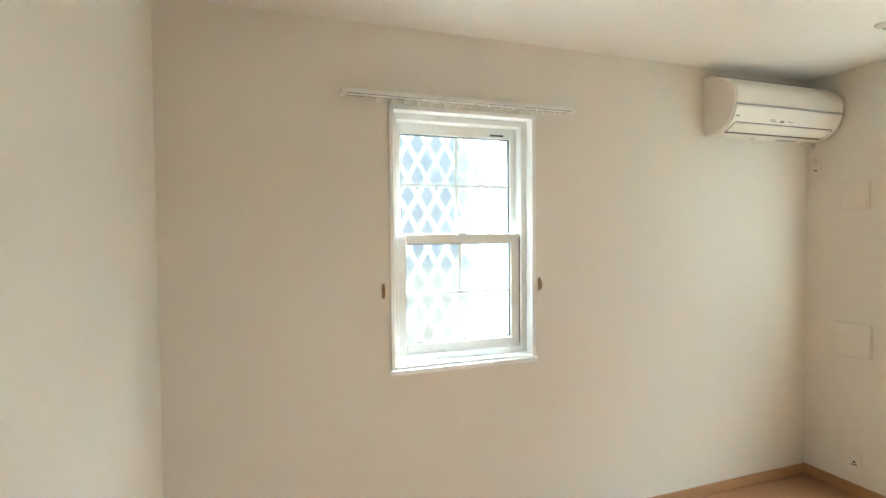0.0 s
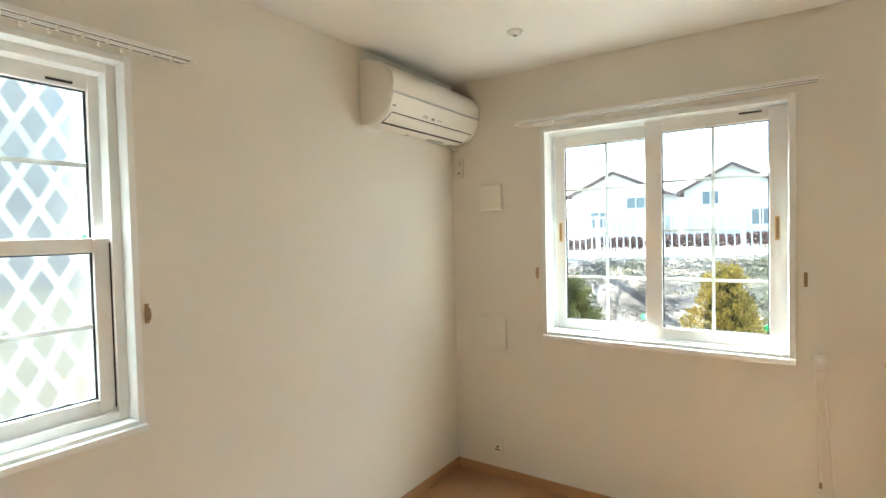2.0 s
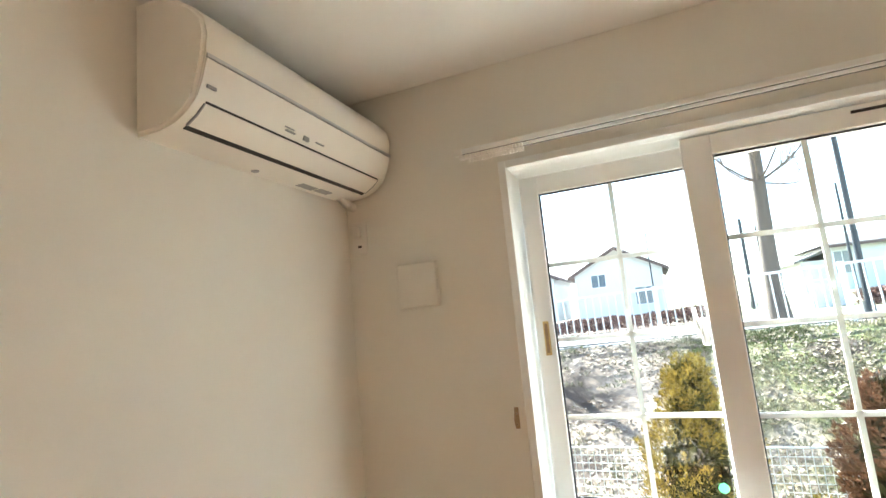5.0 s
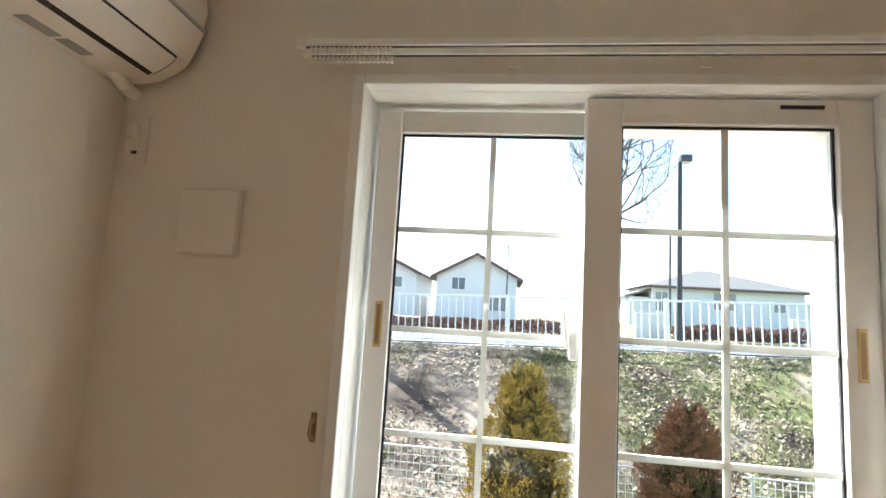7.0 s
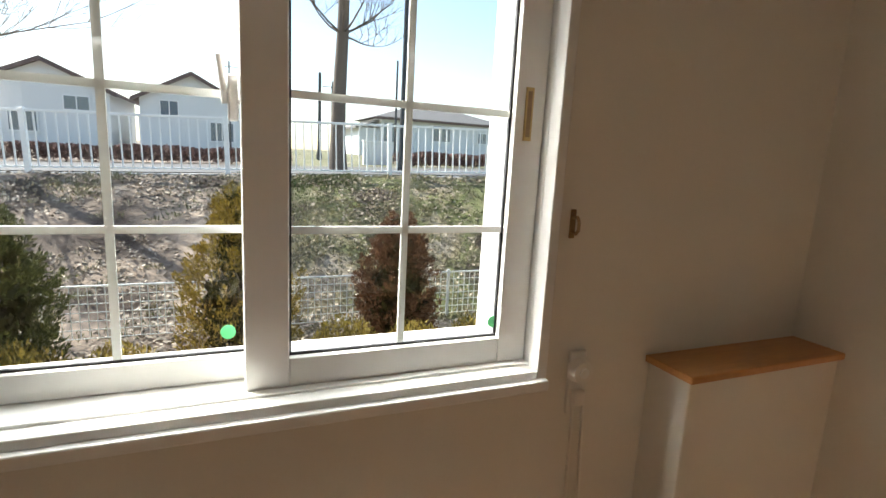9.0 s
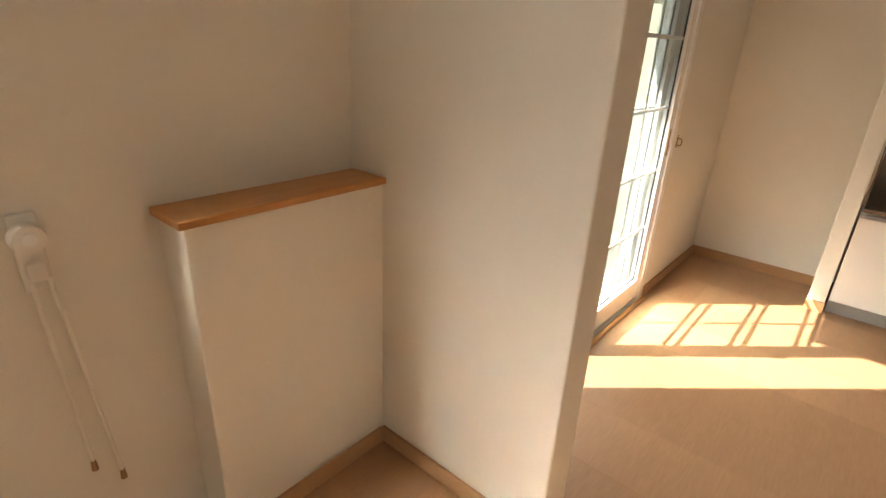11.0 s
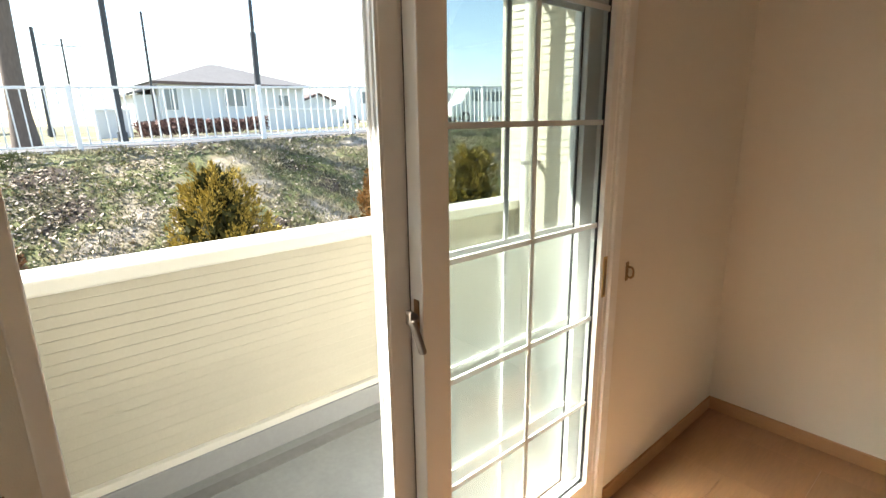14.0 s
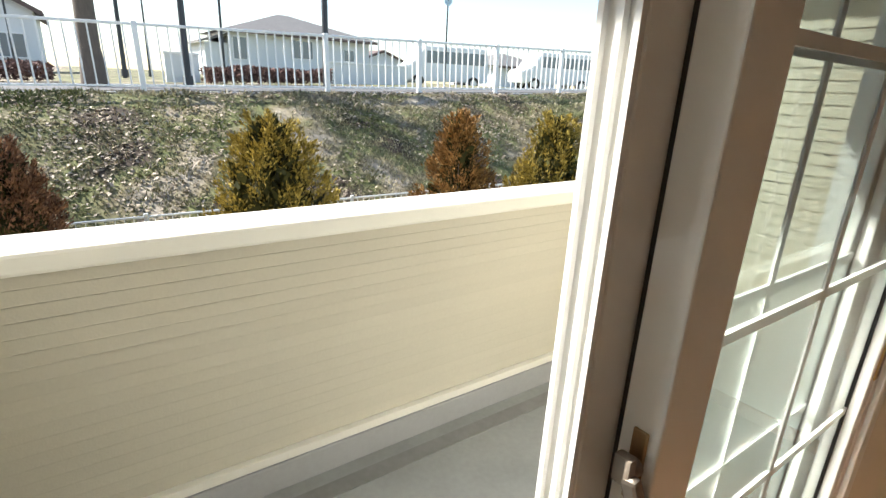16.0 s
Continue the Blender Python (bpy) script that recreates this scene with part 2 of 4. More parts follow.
structure("wall_kitchen_end", bm, WALLPAPER, "narrow cream end wall beside the kitchen")
bm = boxes((-0.15, XE + 0.16, YK - 0.15, YN + 0.16, ZC, ZC + 0.15))
structure("ceiling", bm, CEILPAPER, "pale textured ceiling paper", "ceiling")
floor = structure("floor", boxes((XW, XE, PS, YN, -0.12, -0.006), (XW, XD, YK, PS, -0.12, -0.006)), JOINT, "orange-brown wood flooring", "floor")


def bars(bm, u0, u1, v0, v1, cols, rows, w, d0, d1, put):
    """Glazing bars of a pane u0..u1 by v0..v1, depth d0..d1; put maps (u, d, v) ranges onto a box."""
    for i in range(1, cols):
        u = u0 + (u1 - u0) * i / cols
        put(bm, u - w / 2, u + w / 2, d0, d1, v0, v1)
    for j in range(1, rows):
        v = v0 + (v1 - v0) * j / rows
        put(bm, u0, u1, d0 - 0.0007, d1 + 0.0007, v - w / 2, v + w / 2)


def put_x(bm, u0, u1, d0, d1, v0, v1, bevel=0.0):
    """A box on a wall that faces along x (u is y)."""
    box(bm, d0, d1, u0, u1, v0, v1, bevel)


def put_y(bm, u0, u1, d0, d1, v0, v1, bevel=0.0):
    """A box on a wall that faces along y (u is x)."""
    box(bm, u0, u1, d0, d1, v0, v1, bevel)


def ring(put, u0, u1, v0, v1, w, d0, d1, bevel=0.002, wb=None, wt=None, wl=None, wr=None):
    """A rectangular frame as one mesh: outer u0..u1, v0..v1, member width w."""
    wb, wt, wl, wr = [w if a is None else a for a in (wb, wt, wl, wr)]
    bm = bmesh.new()
    put(bm, u0, u0 + wl, d0, d1, v0, v1, bevel)
    put(bm, u1 - wr, u1, d0, d1, v0, v1, bevel)
    put(bm, u0 + wl, u1 - wr, d0, d1, v0, v0 + wb, bevel)
    put(bm, u0 + wl, u1 - wr, d0, d1, v1 - wt, v1, bevel)
    return bm


def sash(parent, put, u0, u1, v0, v1, wl, wr, wb, wt, d0, d1, cols, rows, glass, label, barw=0.014, low_glass=None):
    """A glazed sash: frame, black gasket, pane and glazing bars."""
    fr = part("sash", ring(put, u0, u1, v0, v1, 0, d0, d1, 0.003, wb, wt, wl, wr), VINYL, parent, label)
    g0, g1, h0, h1 = u0 + wl, u1 - wr, v0 + wb, v1 - wt
    mid = (d0 + d1) / 2
    part("gasket", ring(put, g0 - 0.001, g1 + 0.001, h0 - 0.001, h1 + 0.001, 0.006, mid - 0.0045, mid + 0.0045, 0.0), GASKET, fr, "black rubber gasket")
    bm = bmesh.new()
    put(bm, g0, g1, mid - 0.002, mid + 0.002, (h0 + h1) / 2 + 0.0005 if low_glass else h0, h1)
    pane = part("pane", bm, glass, fr)
    pane.visible_shadow = False
    if low_glass:
        bm = bmesh.new()
        put(bm, g0, g1, mid - 0.002, mid + 0.002, h0, (h0 + h1) / 2)
        pane = part("pane", bm, low_glass, fr, "milky frosted lower pane")
        pane.visible_shadow = False
    bm = bmesh.new()
    bars(bm, g0, g1, h0, h1, cols, rows, barw, mid - 0.0035, mid + 0.0035, put)
    part("glazing_bars", bm, BAR, fr, "white glazing bars")
    return fr


# small double-hung window
w = root("window_1", (0, 0, 0), "white vinyl double-hung window with frosted panes", "window", kind="structure")
part("casing", ring(put_y, W1[0] - 0.004, W1[1] + 0.004, W1[2] - 0.004, W1[3] + 0.004, 0.022, YN - 0.008, YN + 0.07, 0.003), VINYL, w)
part("window_sill", boxes((W1[0] - 0.008, W1[1] + 0.008, YN - 0.022, YN + 0.07, W1[2] - 0.02, W1[2] + 0.004), bevel=0.004), VINYL, w)
part("window_frame", ring(put_y, W1[0] + 0.018, W1[1] - 0.018, W1[2] + 0.018, W1[3] - 0.018, 0.03, YN + 0.05, YN + 0.155, 0.002), VINYL, w)
zm = 1.47
sash(w, put_y, W1[0] + 0.045, W1[1] - 0.045, zm - 0.02, W1[3] - 0.045, 0.031, 0.034, 0.04, 0.053, YN + 0.105, YN + 0.14, 2, 2, FROST, "fixed upper sash")
sash(w, put_y, W1[0] + 0.045, W1[1] - 0.045, W1[2] + 0.045, zm + 0.025, 0.043, 0.050, 0.05, 0.045, YN + 0.066, YN + 0.102, 2, 2, FROST, "sliding lower sash")

# sliding window
w = root("window_2", (0, 0, 0), "white vinyl sliding window with gridded clear panes", "window", kind="structure")
part("casing", ring(put_x, W2[0] - 0.012, W2[1] + 0.012, W2[2] - 0.004, W2[3] + 0.012, 0.026, XE - 0.008, XE + 0.06, 0.003), VINYL, w)
part("window_sill", boxes((XE - 0.024, XE + 0.06, W2[0] - 0.01, W2[1] + 0.01, W2[2] - 0.022, W2[2] + 0.004), bevel=0.004), VINYL, w)
part("window_frame", ring(put_x, W2[0] + 0.003, W2[1] - 0.003, W2[2] + 0.006, W2[3] - 0.003, 0.012, XE + 0.03, XE + 0.155, 0.002, wb=0.022), VINYL, w)
sash(w, put_x, 1.30, W2[1] - 0.030, W2[2] + 0.029, W2[3] - 0.034, 0.055, 0.056, 0.053, 0.056, XE + 0.105, XE + 0.14, 2, 4, GLASS, "outer sash")
sash(w, put_x, W2[0] + 0.016, 1.372, W2[2] + 0.027, W2[3] - 0.020, 0.071, 0.080, 0.059, 0.060, XE + 0.05, XE + 0.09, 2, 4, GLASS, "inner sash")

# terrace door
d = root("door_1", (0, 0, 0), "white vinyl sliding terrace door, half open", "door", kind="structure")
part("casing", ring(put_x, DR[0] - 0.03, DR[1] + 0.001, DR[2] + 0.002, DR[3] + 0.02, 0.045, XD - 0.01, XD + 0.03, 0.003, wb=0.012, wr=0.029), VINYL, d)
part("door_frame", ring(put_x, DR[0] + 0.002, DR[1] - 0.002, DR[2] - 0.004, DR[3] - 0.002, 0.03, XD + 0.0, XD + 0.158, 0.002, wb=0.02, wr=0.010), VINYL, d)
part("track", boxes((XD + 0.036, XD + 0.042, DR[0] + 0.03, DR[1] - 0.012, 0.015, 0.026), (XD + 0.069, XD + 0.075, DR[0] + 0.03, DR[1] - 0.012, 0.015, 0.026)), ALU, d, "aluminium track")
sash(d, put_x, DR[0] + 0.016, -1.040, 0.03, DR[3] - 0.03, 0.045, 0.080, 0.106, 0.076, XD + 0.002, XD + 0.045, 2, 6, TINTED, "inner sash")
sash(d, put_x, DR[0] + 0.045, -0.988, 0.03, DR[3] - 0.03, 0.07, 0.085, 0.106, 0.076, XD + 0.051, XD + 0.094, 2, 6, TINTED, "outer sash slid open", low_glass=MILKY)

# ---- outdoors: one sheet of ground that rises over a bank to a plateau ----
def crest(y):
    """x of the bank's crest."""
    return 12.5 + 0.06 * max(-30.0, min(12.0, y))


def top_z(y):
    """Height of the plateau's edge, rising southwards."""
    return 0.885 - 0.028 * max(-14.0, min(10.0, y))


ZG = -0.52


def ground_z(x, y):
    c = crest(y)
    toe = c - 4.1
    k = max(0.0, min(1.0, (x - toe) / (c - 0.35 - toe)))
    k = k * k * (3 - 2 * k) * 0.35 + k * 0.65
    rough = noise.noise(Vector((x * 1.3, y * 1.3, 0))) * 0.05 + noise.noise(Vector((x * 4.5, y * 4.5, 3))) * 0.025
    return ZG + (top_z(y) - ZG) * k + (rough if 0 < k < 1 else rough * 0.3)


xs = [-60, -20, 3.3, 3.9, 4.9, 5.6, 6.3, 7.0]
xs += [7.2 + 0.16 * i for i in range(50)] + [15.5, 16.5, 18, 21, 26, 34, 50, 90, 200, 600, 1500]
ys = [-1500, -600, -200, -90, -50, -32] + [-26 + 1.0 * i for i in range(8)] + [-18 + 0.2 * i for i in range(150)] + [12 + 1.5 * i for i in range(8)] + [30, 60, 150, 600, 1500]
bm = bmesh.new()
grid = [[bm.verts.new((x, y, ground_z(x, y))) for y in ys] for x in xs]
for i in range(len(xs) - 1):
    for j in range(len(ys) - 1):
        bm.faces.new((grid[i][j], grid[i + 1][j], grid[i + 1][j + 1], grid[i][j + 1]))
ground = structure("ground", bm, BANKGRASS, "rough winter turf and dry leaves over ground and bank", "ground")
ground.data.shade_smooth()

# ---- terrace ----
XT, YT, ZT = 4.50, -0.27, -0.15     # parapet inner faces and floor
ZTOP, ZCOP, ZLAP = 0.842, 0.779, -0.004
structure("terrace_floor", boxes((XD + 0.16, XT + 0.16, -3.3, YT + 0.02, ZT - 0.4, ZT)), CONCRETE, "grey trowelled concrete terrace floor", "terrace")
structure("terrace_gutter", boxes((XT - 0.165, XT - 0.095, -2.91, YT - 0.01, ZT - 0.02, ZT + 0.004)), DAMP, "dark damp drain strip along the parapet", "gutter")
par = structure("terrace_parapet", boxes((XT + 0.012, XT + 0.14, -3.3, YT + 0.14, ZT - 0.4, ZCOP), (XE + 0.165, XT + 0.01, YT + 0.012, YT + 0.14, ZT - 0.4, ZCOP)), SIDING,
                "cream lap siding parapet round the terrace", "parapet")
structure("terrace_kerb", boxes((XT - 0.03, XT + 0.010, -2.95, YT - 0.03, ZT - 0.05, ZLAP - 0.036), (XE + 0.17, XT - 0.03, YT - 0.03, YT + 0.010, ZT - 0.05, ZLAP - 0.036), bevel=0.004),
          KERB, "grey mortar kerb at the parapet's foot", "kerb")
structure("parapet_drip_trim", boxes((XT - 0.022, XT + 0.011, -2.95, YT - 0.022, ZLAP - 0.034, ZLAP), (XE + 0.17, XT - 0.022, YT - 0.022, YT + 0.011, ZLAP - 0.034, ZLAP), bevel=0.002),
          COPING, "white drip trim under the siding", "trim")
structure("parapet_coping", boxes((XT - 0.025, XT + 0.17, -3.3, YT + 0.17, ZCOP + 0.001, ZTOP), (XE + 0.165, XT - 0.026, YT - 0.025, YT + 0.17, ZCOP + 0.001, ZTOP), bevel=0.012), COPING,
          "smooth cream-white parapet coping", "coping")
structure("corner_bead", boxes(*[(XT - 0.006, XT + 0.004, YT - 0.012 + 0.004 * (i % 2), YT - 0.003, ZLAP + 0.02 * i, ZLAP + 0.02 * i + 0.013) for i in range(40)]), GREY,
          "dark toothed joint in the siding corner", "trim")
structure("terrace_soffit", boxes((XD + 0.164, 4.26, -3.4, -0.15, 2.42, 2.62)), COPING, "white soffit over the terrace", "soffit")
endwall = structure("terrace_end_wall", boxes((XD + 0.16, XT + 0.14, -3.1, -2.915, ZT, 2.42)), SIDING, "cream lap siding wall at the terrace end", "wall")
structure("end_wall_capital", boxes((XT - 0.12, XT + 0.17, -3.13, -2.87, 2.05, 2.12), (XT - 0.17, XT + 0.2, -3.15, -2.85, 2.12, 2.24), bevel=0.012), COPING, "white moulded capital on the end wall", "trim")
# unseen eave piece, added and sized to cast the end wall's diagonal shadow
structure("eave_return", boxes((4.262, 4.58, -3.4, -2.25, 2.43, 2.55), bevel=0.004), COPING, "unseen white eave piece added to shade the end wall", "soffit")
dp = root("downpipe", (4.33, -2.805, ZT), "white round rainwater downpipe on the end wall", "downpipe")
part("pipe", tube(bmesh.new(), (4.33, -2.805, ZT), (4.33, -2.805, 2.43), 0.036, seg=20), COPING, dp, smooth=True)
for zc in (0.2, 1.09, 1.98):
    bm = boxes((4.322, 4.338, -2.915, -2.84, zc - 0.012, zc + 0.012))
    tube(bm, (4.33, -2.805, zc - 0.012), (4.33, -2.805, zc + 0.012), 0.040, seg=20)
    part("clip", bm, GREY, dp, "grey pipe clip")
# outer skin of the house
structure("house_skin", boxes((XE + 0.117, XE + 0.130, PS - 0.010, PN - 0.004, -0.6, 2.9), (XE + 0.162, XE + 0.175, PN, W2[0], -0.6, 2.9), (XE + 0.162, XE + 0.20, W2[1], YN + 0.2, -0.6, 2.9),
                              (XE + 0.162, XE + 0.20, W2[0], W2[1], -0.6, W2[2]), (XE + 0.162, XE + 0.20, W2[0], W2[1], W2[3], 2.9),
                              (XD + 0.162, XE + 0.116, PS - 0.010, PS - 0.004, -0.6, 2.6)), SIDING, "cream siding outside of the house", "wall")
structure("window_2_outer_frame", ring(put_x, W2[0] + 0.005, W2[1] - 0.005, W2[2] + 0.005, W2[3] - 0.005, 0.045, XE + 0.158, XE + 0.24, 0.003), VINYL, "white outer window frame", "trim")

# ---- indoors: skirting, ledge, hatch ----
SK = 0.06
for nm, d in (("baseboard_north", (XW, XE, YN - 0.010, YN, 0, SK)), ("baseboard_east", (XE - 0.010, XE, 0.43, YN - 0.010, 0, SK)),
              ("baseboard_partition", (PX + 0.003, 3.386, PN, PN + 0.010, 0, SK)), ("baseboard_terrace", (XD - 0.010, XD, YS + 0.010, DR[0] - 0.04, 0, SK)),
              ("baseboard_nook", (2.452, XD, YS, YS + 0.010, 0, SK)), ("baseboard_end", (2.366, 2.454, -2.382, -2.374, 0, SK)),
              ("baseboard_west", (XW, XW + 0.010, -2.3, YN - 0.010, 0, SK))):
    structure(nm, boxes(d, bevel=0.002), SKIRT, "light brown wood-grain baseboard", "baseboard")
structure("ledge_wall", boxes((3.39, XE, PN, 0.428, 0, 0.901), bevel=0.004), WALLPAPER, "low boxed-out wall covered in cream wallpaper", "wall")
structure("baseboard_ledge", boxes((3.380, 3.39, PN + 0.01, 0.428, 0, SK), (3.380, XE - 0.01, 0.428, 0.438, 0, SK), bevel=0.002), SKIRT, "light brown wood-grain baseboard", "baseboard")
tagged(finish("ledge_board", boxes((3.376, XE, PN, 0.442, 0.9015, 0.920), bevel=0.003), TOPWOOD), "orange-brown wooden board on a boxed-out ledge", "shelf")

structure("door_threshold", boxes((XD - 0.034, XD - 0.011, DR[0] - 0.03, DR[1] + 0.014, 0.0, 0.012), bevel=0.003), TOPWOOD, "brown wooden threshold strip under the terrace door", "threshold")
hatch = root("floor_hatch", (1.41, -1.88, 0), "underfloor storage hatch flush in wood flooring", "hatch")
part("hatch_frame", ring(lambda bm, u0, u1, d0, d1, v0, v1, bevel=0: box(bm, u0, u1, v0, v1, d0, d1, bevel), 1.113, 1.717, -2.167, -1.603, 0.008, -0.003, 0.0015, 0.0), GREY, hatch, "thin grey metal edging")
part("hatch_lid", boxes((1.123, 1.707, -2.157, -1.613, -0.004, 0.001)), FLOORBOARD, hatch)


# ---- air conditioner ----
def air_conditioner():
    ac = root("air_conditioner", (3.05, YN, 2.02), "ivory split-type air conditioner on the wall, flap shut", "air conditioner")
    x0, x1 = 2.685, 3.502
    shape = [(0.0, 2.338), (-0.06, 2.334), (-0.125, 2.310), (-0.175, 2.275), (-0.203, 2.243), (-0.211, 2.205), (-0.204, 2.157), (-0.190, 2.110), (-0.172, 2.066), (-0.145, 2.045), (-0.11, 2.028), (-0.06, 2.021), (0.0, 2.021)]
    body = prism(bmesh.new(), [(YN + a, b) for a, b in shape], "x", x0, x1)
    bmesh.ops.bevel(body, geom=[e for e in body.edges if abs(e.verts[0].co.x - e.verts[1].co.x) < 1e-6], offset=0.008, segments=3, affect="EDGES")
    part("body", body, ACWHITE, ac, smooth=True)
    part("top_grille", boxes(*[(x0 + 0.03, x1 - 0.03, YN - 0.056 + 0.018 * i, YN - 0.049 + 0.018 * i, 2.331, 2.341) for i in range(3)]), GREY, ac, "grey intake slats")
    part("front_panel", prism(bmesh.new(), [(YN - 0.2075, 2.150), (YN - 0.1935, 2.106), (YN - 0.1765, 2.071), (YN - 0.166, 2.076), (YN - 0.195, 2.150)], "x", x0 + 0.009, x1 - 0.009), ACWHITE, ac, smooth=True)
    part("front_trim", prism(bmesh.new(), [(YN - 0.2090, 2.1615), (YN - 0.2080, 2.1530), (YN - 0.198, 2.1530), (YN - 0.198, 2.1615)], "x", x0 + 0.010, x1 - 0.004), ALU, ac, "pale grey trim line")
    part("flap", prism(bmesh.new(), [(YN - 0.1725, 2.0625), (YN - 0.149, 2.0440), (YN - 0.121, 2.0285), (YN - 0.118, 2.036), (YN - 0.145, 2.052), (YN - 0.166, 2.068)], "x", x0 + 0.034, x1 - 0.050), ACWHITE, ac, smooth=True)
    part("flap_gap", prism(bmesh.new(), [(YN - 0.1765, 2.0700), (YN - 0.1745, 2.0660), (YN - 0.164, 2.068), (YN - 0.166, 2.072)], "x", x0 + 0.034, x1 - 0.050), DARK, ac, "dark seam over the flap")
    part("outlet_slot", prism(bmesh.new(), [(YN - 0.1195, 2.0290), (YN - 0.107, 2.0240), (YN - 0.10, 2.032), (YN - 0.114, 2.037)], "x", x0 + 0.034, x1 - 0.05), DARK, ac, "dark air outlet slot")
    for gx in (x0 + 0.030, x1 - 0.050):
        part("flap_end", prism(bmesh.new(), [(YN - 0.1742, 2.0640), (YN - 0.1505, 2.0440), (YN - 0.120, 2.0270), (YN - 0.118, 2.034), (YN - 0.145, 2.050), (YN - 0.168, 2.068)], "x", gx, gx + 0.004), GREY, ac, "thin grey joint at the flap's end")
    part("badge", boxes((x0 + 0.022, x0 + 0.047, YN - 0.1925, YN - 0.18, 2.094, 2.101)), GREY, ac, "small grey badge")
    part("display", boxes((3.035, 3.056, YN - 0.1885, YN - 0.17, 2.080, 2.092)), GREY, ac, "small dark receiver window")
    for mx, mz in ((2.958, 2.091), (2.962, 2.083), (3.088, 2.087)):
        part("marking", boxes((mx, mx + 0.036, YN - 0.1895, YN - 0.17, mz, mz + 0.0025)), GREY, ac, "small grey printed marks")
    part("underside_label", tube(bmesh.new(), (3.02, YN - 0.028, 2.019), (3.02, YN - 0.028, 2.0225), 0.011, seg=16), GREY, ac, "grey moulded button")
    part("underside_sticker", boxes((3.20, 3.275, YN - 0.052, YN - 0.022, 2.0195, 2.0225), (3.285, 3.35, YN - 0.056, YN - 0.026, 2.0195, 2.0225)), GREY, ac, "grey moulded rating plates")
    return ac


air_conditioner()
pc = root("pipe_cover", (3.48, 2.46, 1.9), "beige pipe sleeve under the air conditioner", "pipe")
bm = bmesh.new()
tube(bm, (3.43, YN - 0.03, 2.030), (3.48, YN - 0.028, 2.008), 0.016, seg=14)
tube(bm, (3.48, YN - 0.028, 2.008), (XE - 0.004, YN - 0.028, 2.003), 0.016, seg=14)
part("sleeve", bm, PLASTIC, pc, smooth=True)


def plate_on_east(name, y0, y1, z0, z1, depth, label, category, mat, inner=None):
    p = root(name, (XE, (y0 + y1) / 2, (z0 + z1) / 2), label, category)
    part("plate", boxes((XE - depth, XE + 0.001, y0, y1, z0, z1), bevel=min(0.006, depth * 0.4)), mat, p)
    if inner:
        part(*inner[:1], inner[1], inner[2], p)
    return p


plate_on_east("wall_vent", 2.163, 2.308, 1.613, 1.766, 0.026, "square cream wall vent cover standing proud", "vent", WALLPAPER,
              ("gap", boxes((XE - 0.012, XE - 0.006, 2.161, 2.310, 1.611, 1.768)), WALLPAPER))
plate_on_east("wall_vent", 2.143, 2.332, 0.783, 0.974, 0.026, "larger square cream wall vent cover", "vent", WALLPAPER,
              ("gap", boxes((XE - 0.012, XE - 0.006, 2.141, 2.334, 0.781, 0.976)), WALLPAPER))
s = plate_on_east("wall_socket", 2.185, 2.257, 0.125, 0.245, 0.008, "ivory wall socket low on the wall", "socket", PLASTIC)
part("socket_holes", boxes((XE - 0.0095, XE - 0.007, 2.205, 2.237, 0.166, 0.172), (XE - 0.0095, XE - 0.007, 2.214, 2.228, 0.18, 0.19)), DARK, s, "dark socket slots")
s = plate_on_east("wall_socket", 2.425, 2.485, 1.825, 1.945, 0.008, "ivory wall socket beneath the air conditioner", "socket", PLASTIC)
part("plug", boxes((XE - 0.03, XE - 0.006, 2.445, 2.468, 1.885, 1.925), bevel=0.006), PLASTIC, s, "ivory plug")
part("socket_holes", boxes((XE - 0.0095, XE - 0.007, 2.448, 2.462, 1.85, 1.858)), DARK, s, "dark socket slots")

sd = root("smoke_detector", (2.97, 1.80, ZC), "small round white detector on the ceiling", "detector")
bm = bmesh.new()
tube(bm, (2.97, 1.80, ZC - 0.010), (2.97, 1.80, ZC), 0.036, seg=24)
tube(bm, (2.97, 1.80, ZC - 0.020), (2.97, 1.80, ZC - 0.010), 0.022, 0.028, seg=24)
part("housing", bm, PLASTIC, sd, smooth=True)
part("sensor", tube(bmesh.new(), (2.97, 1.80, ZC - 0.023), (2.97, 1.80, ZC - 0.019), 0.010, seg=16), GREY, sd, "grey sensor tip")


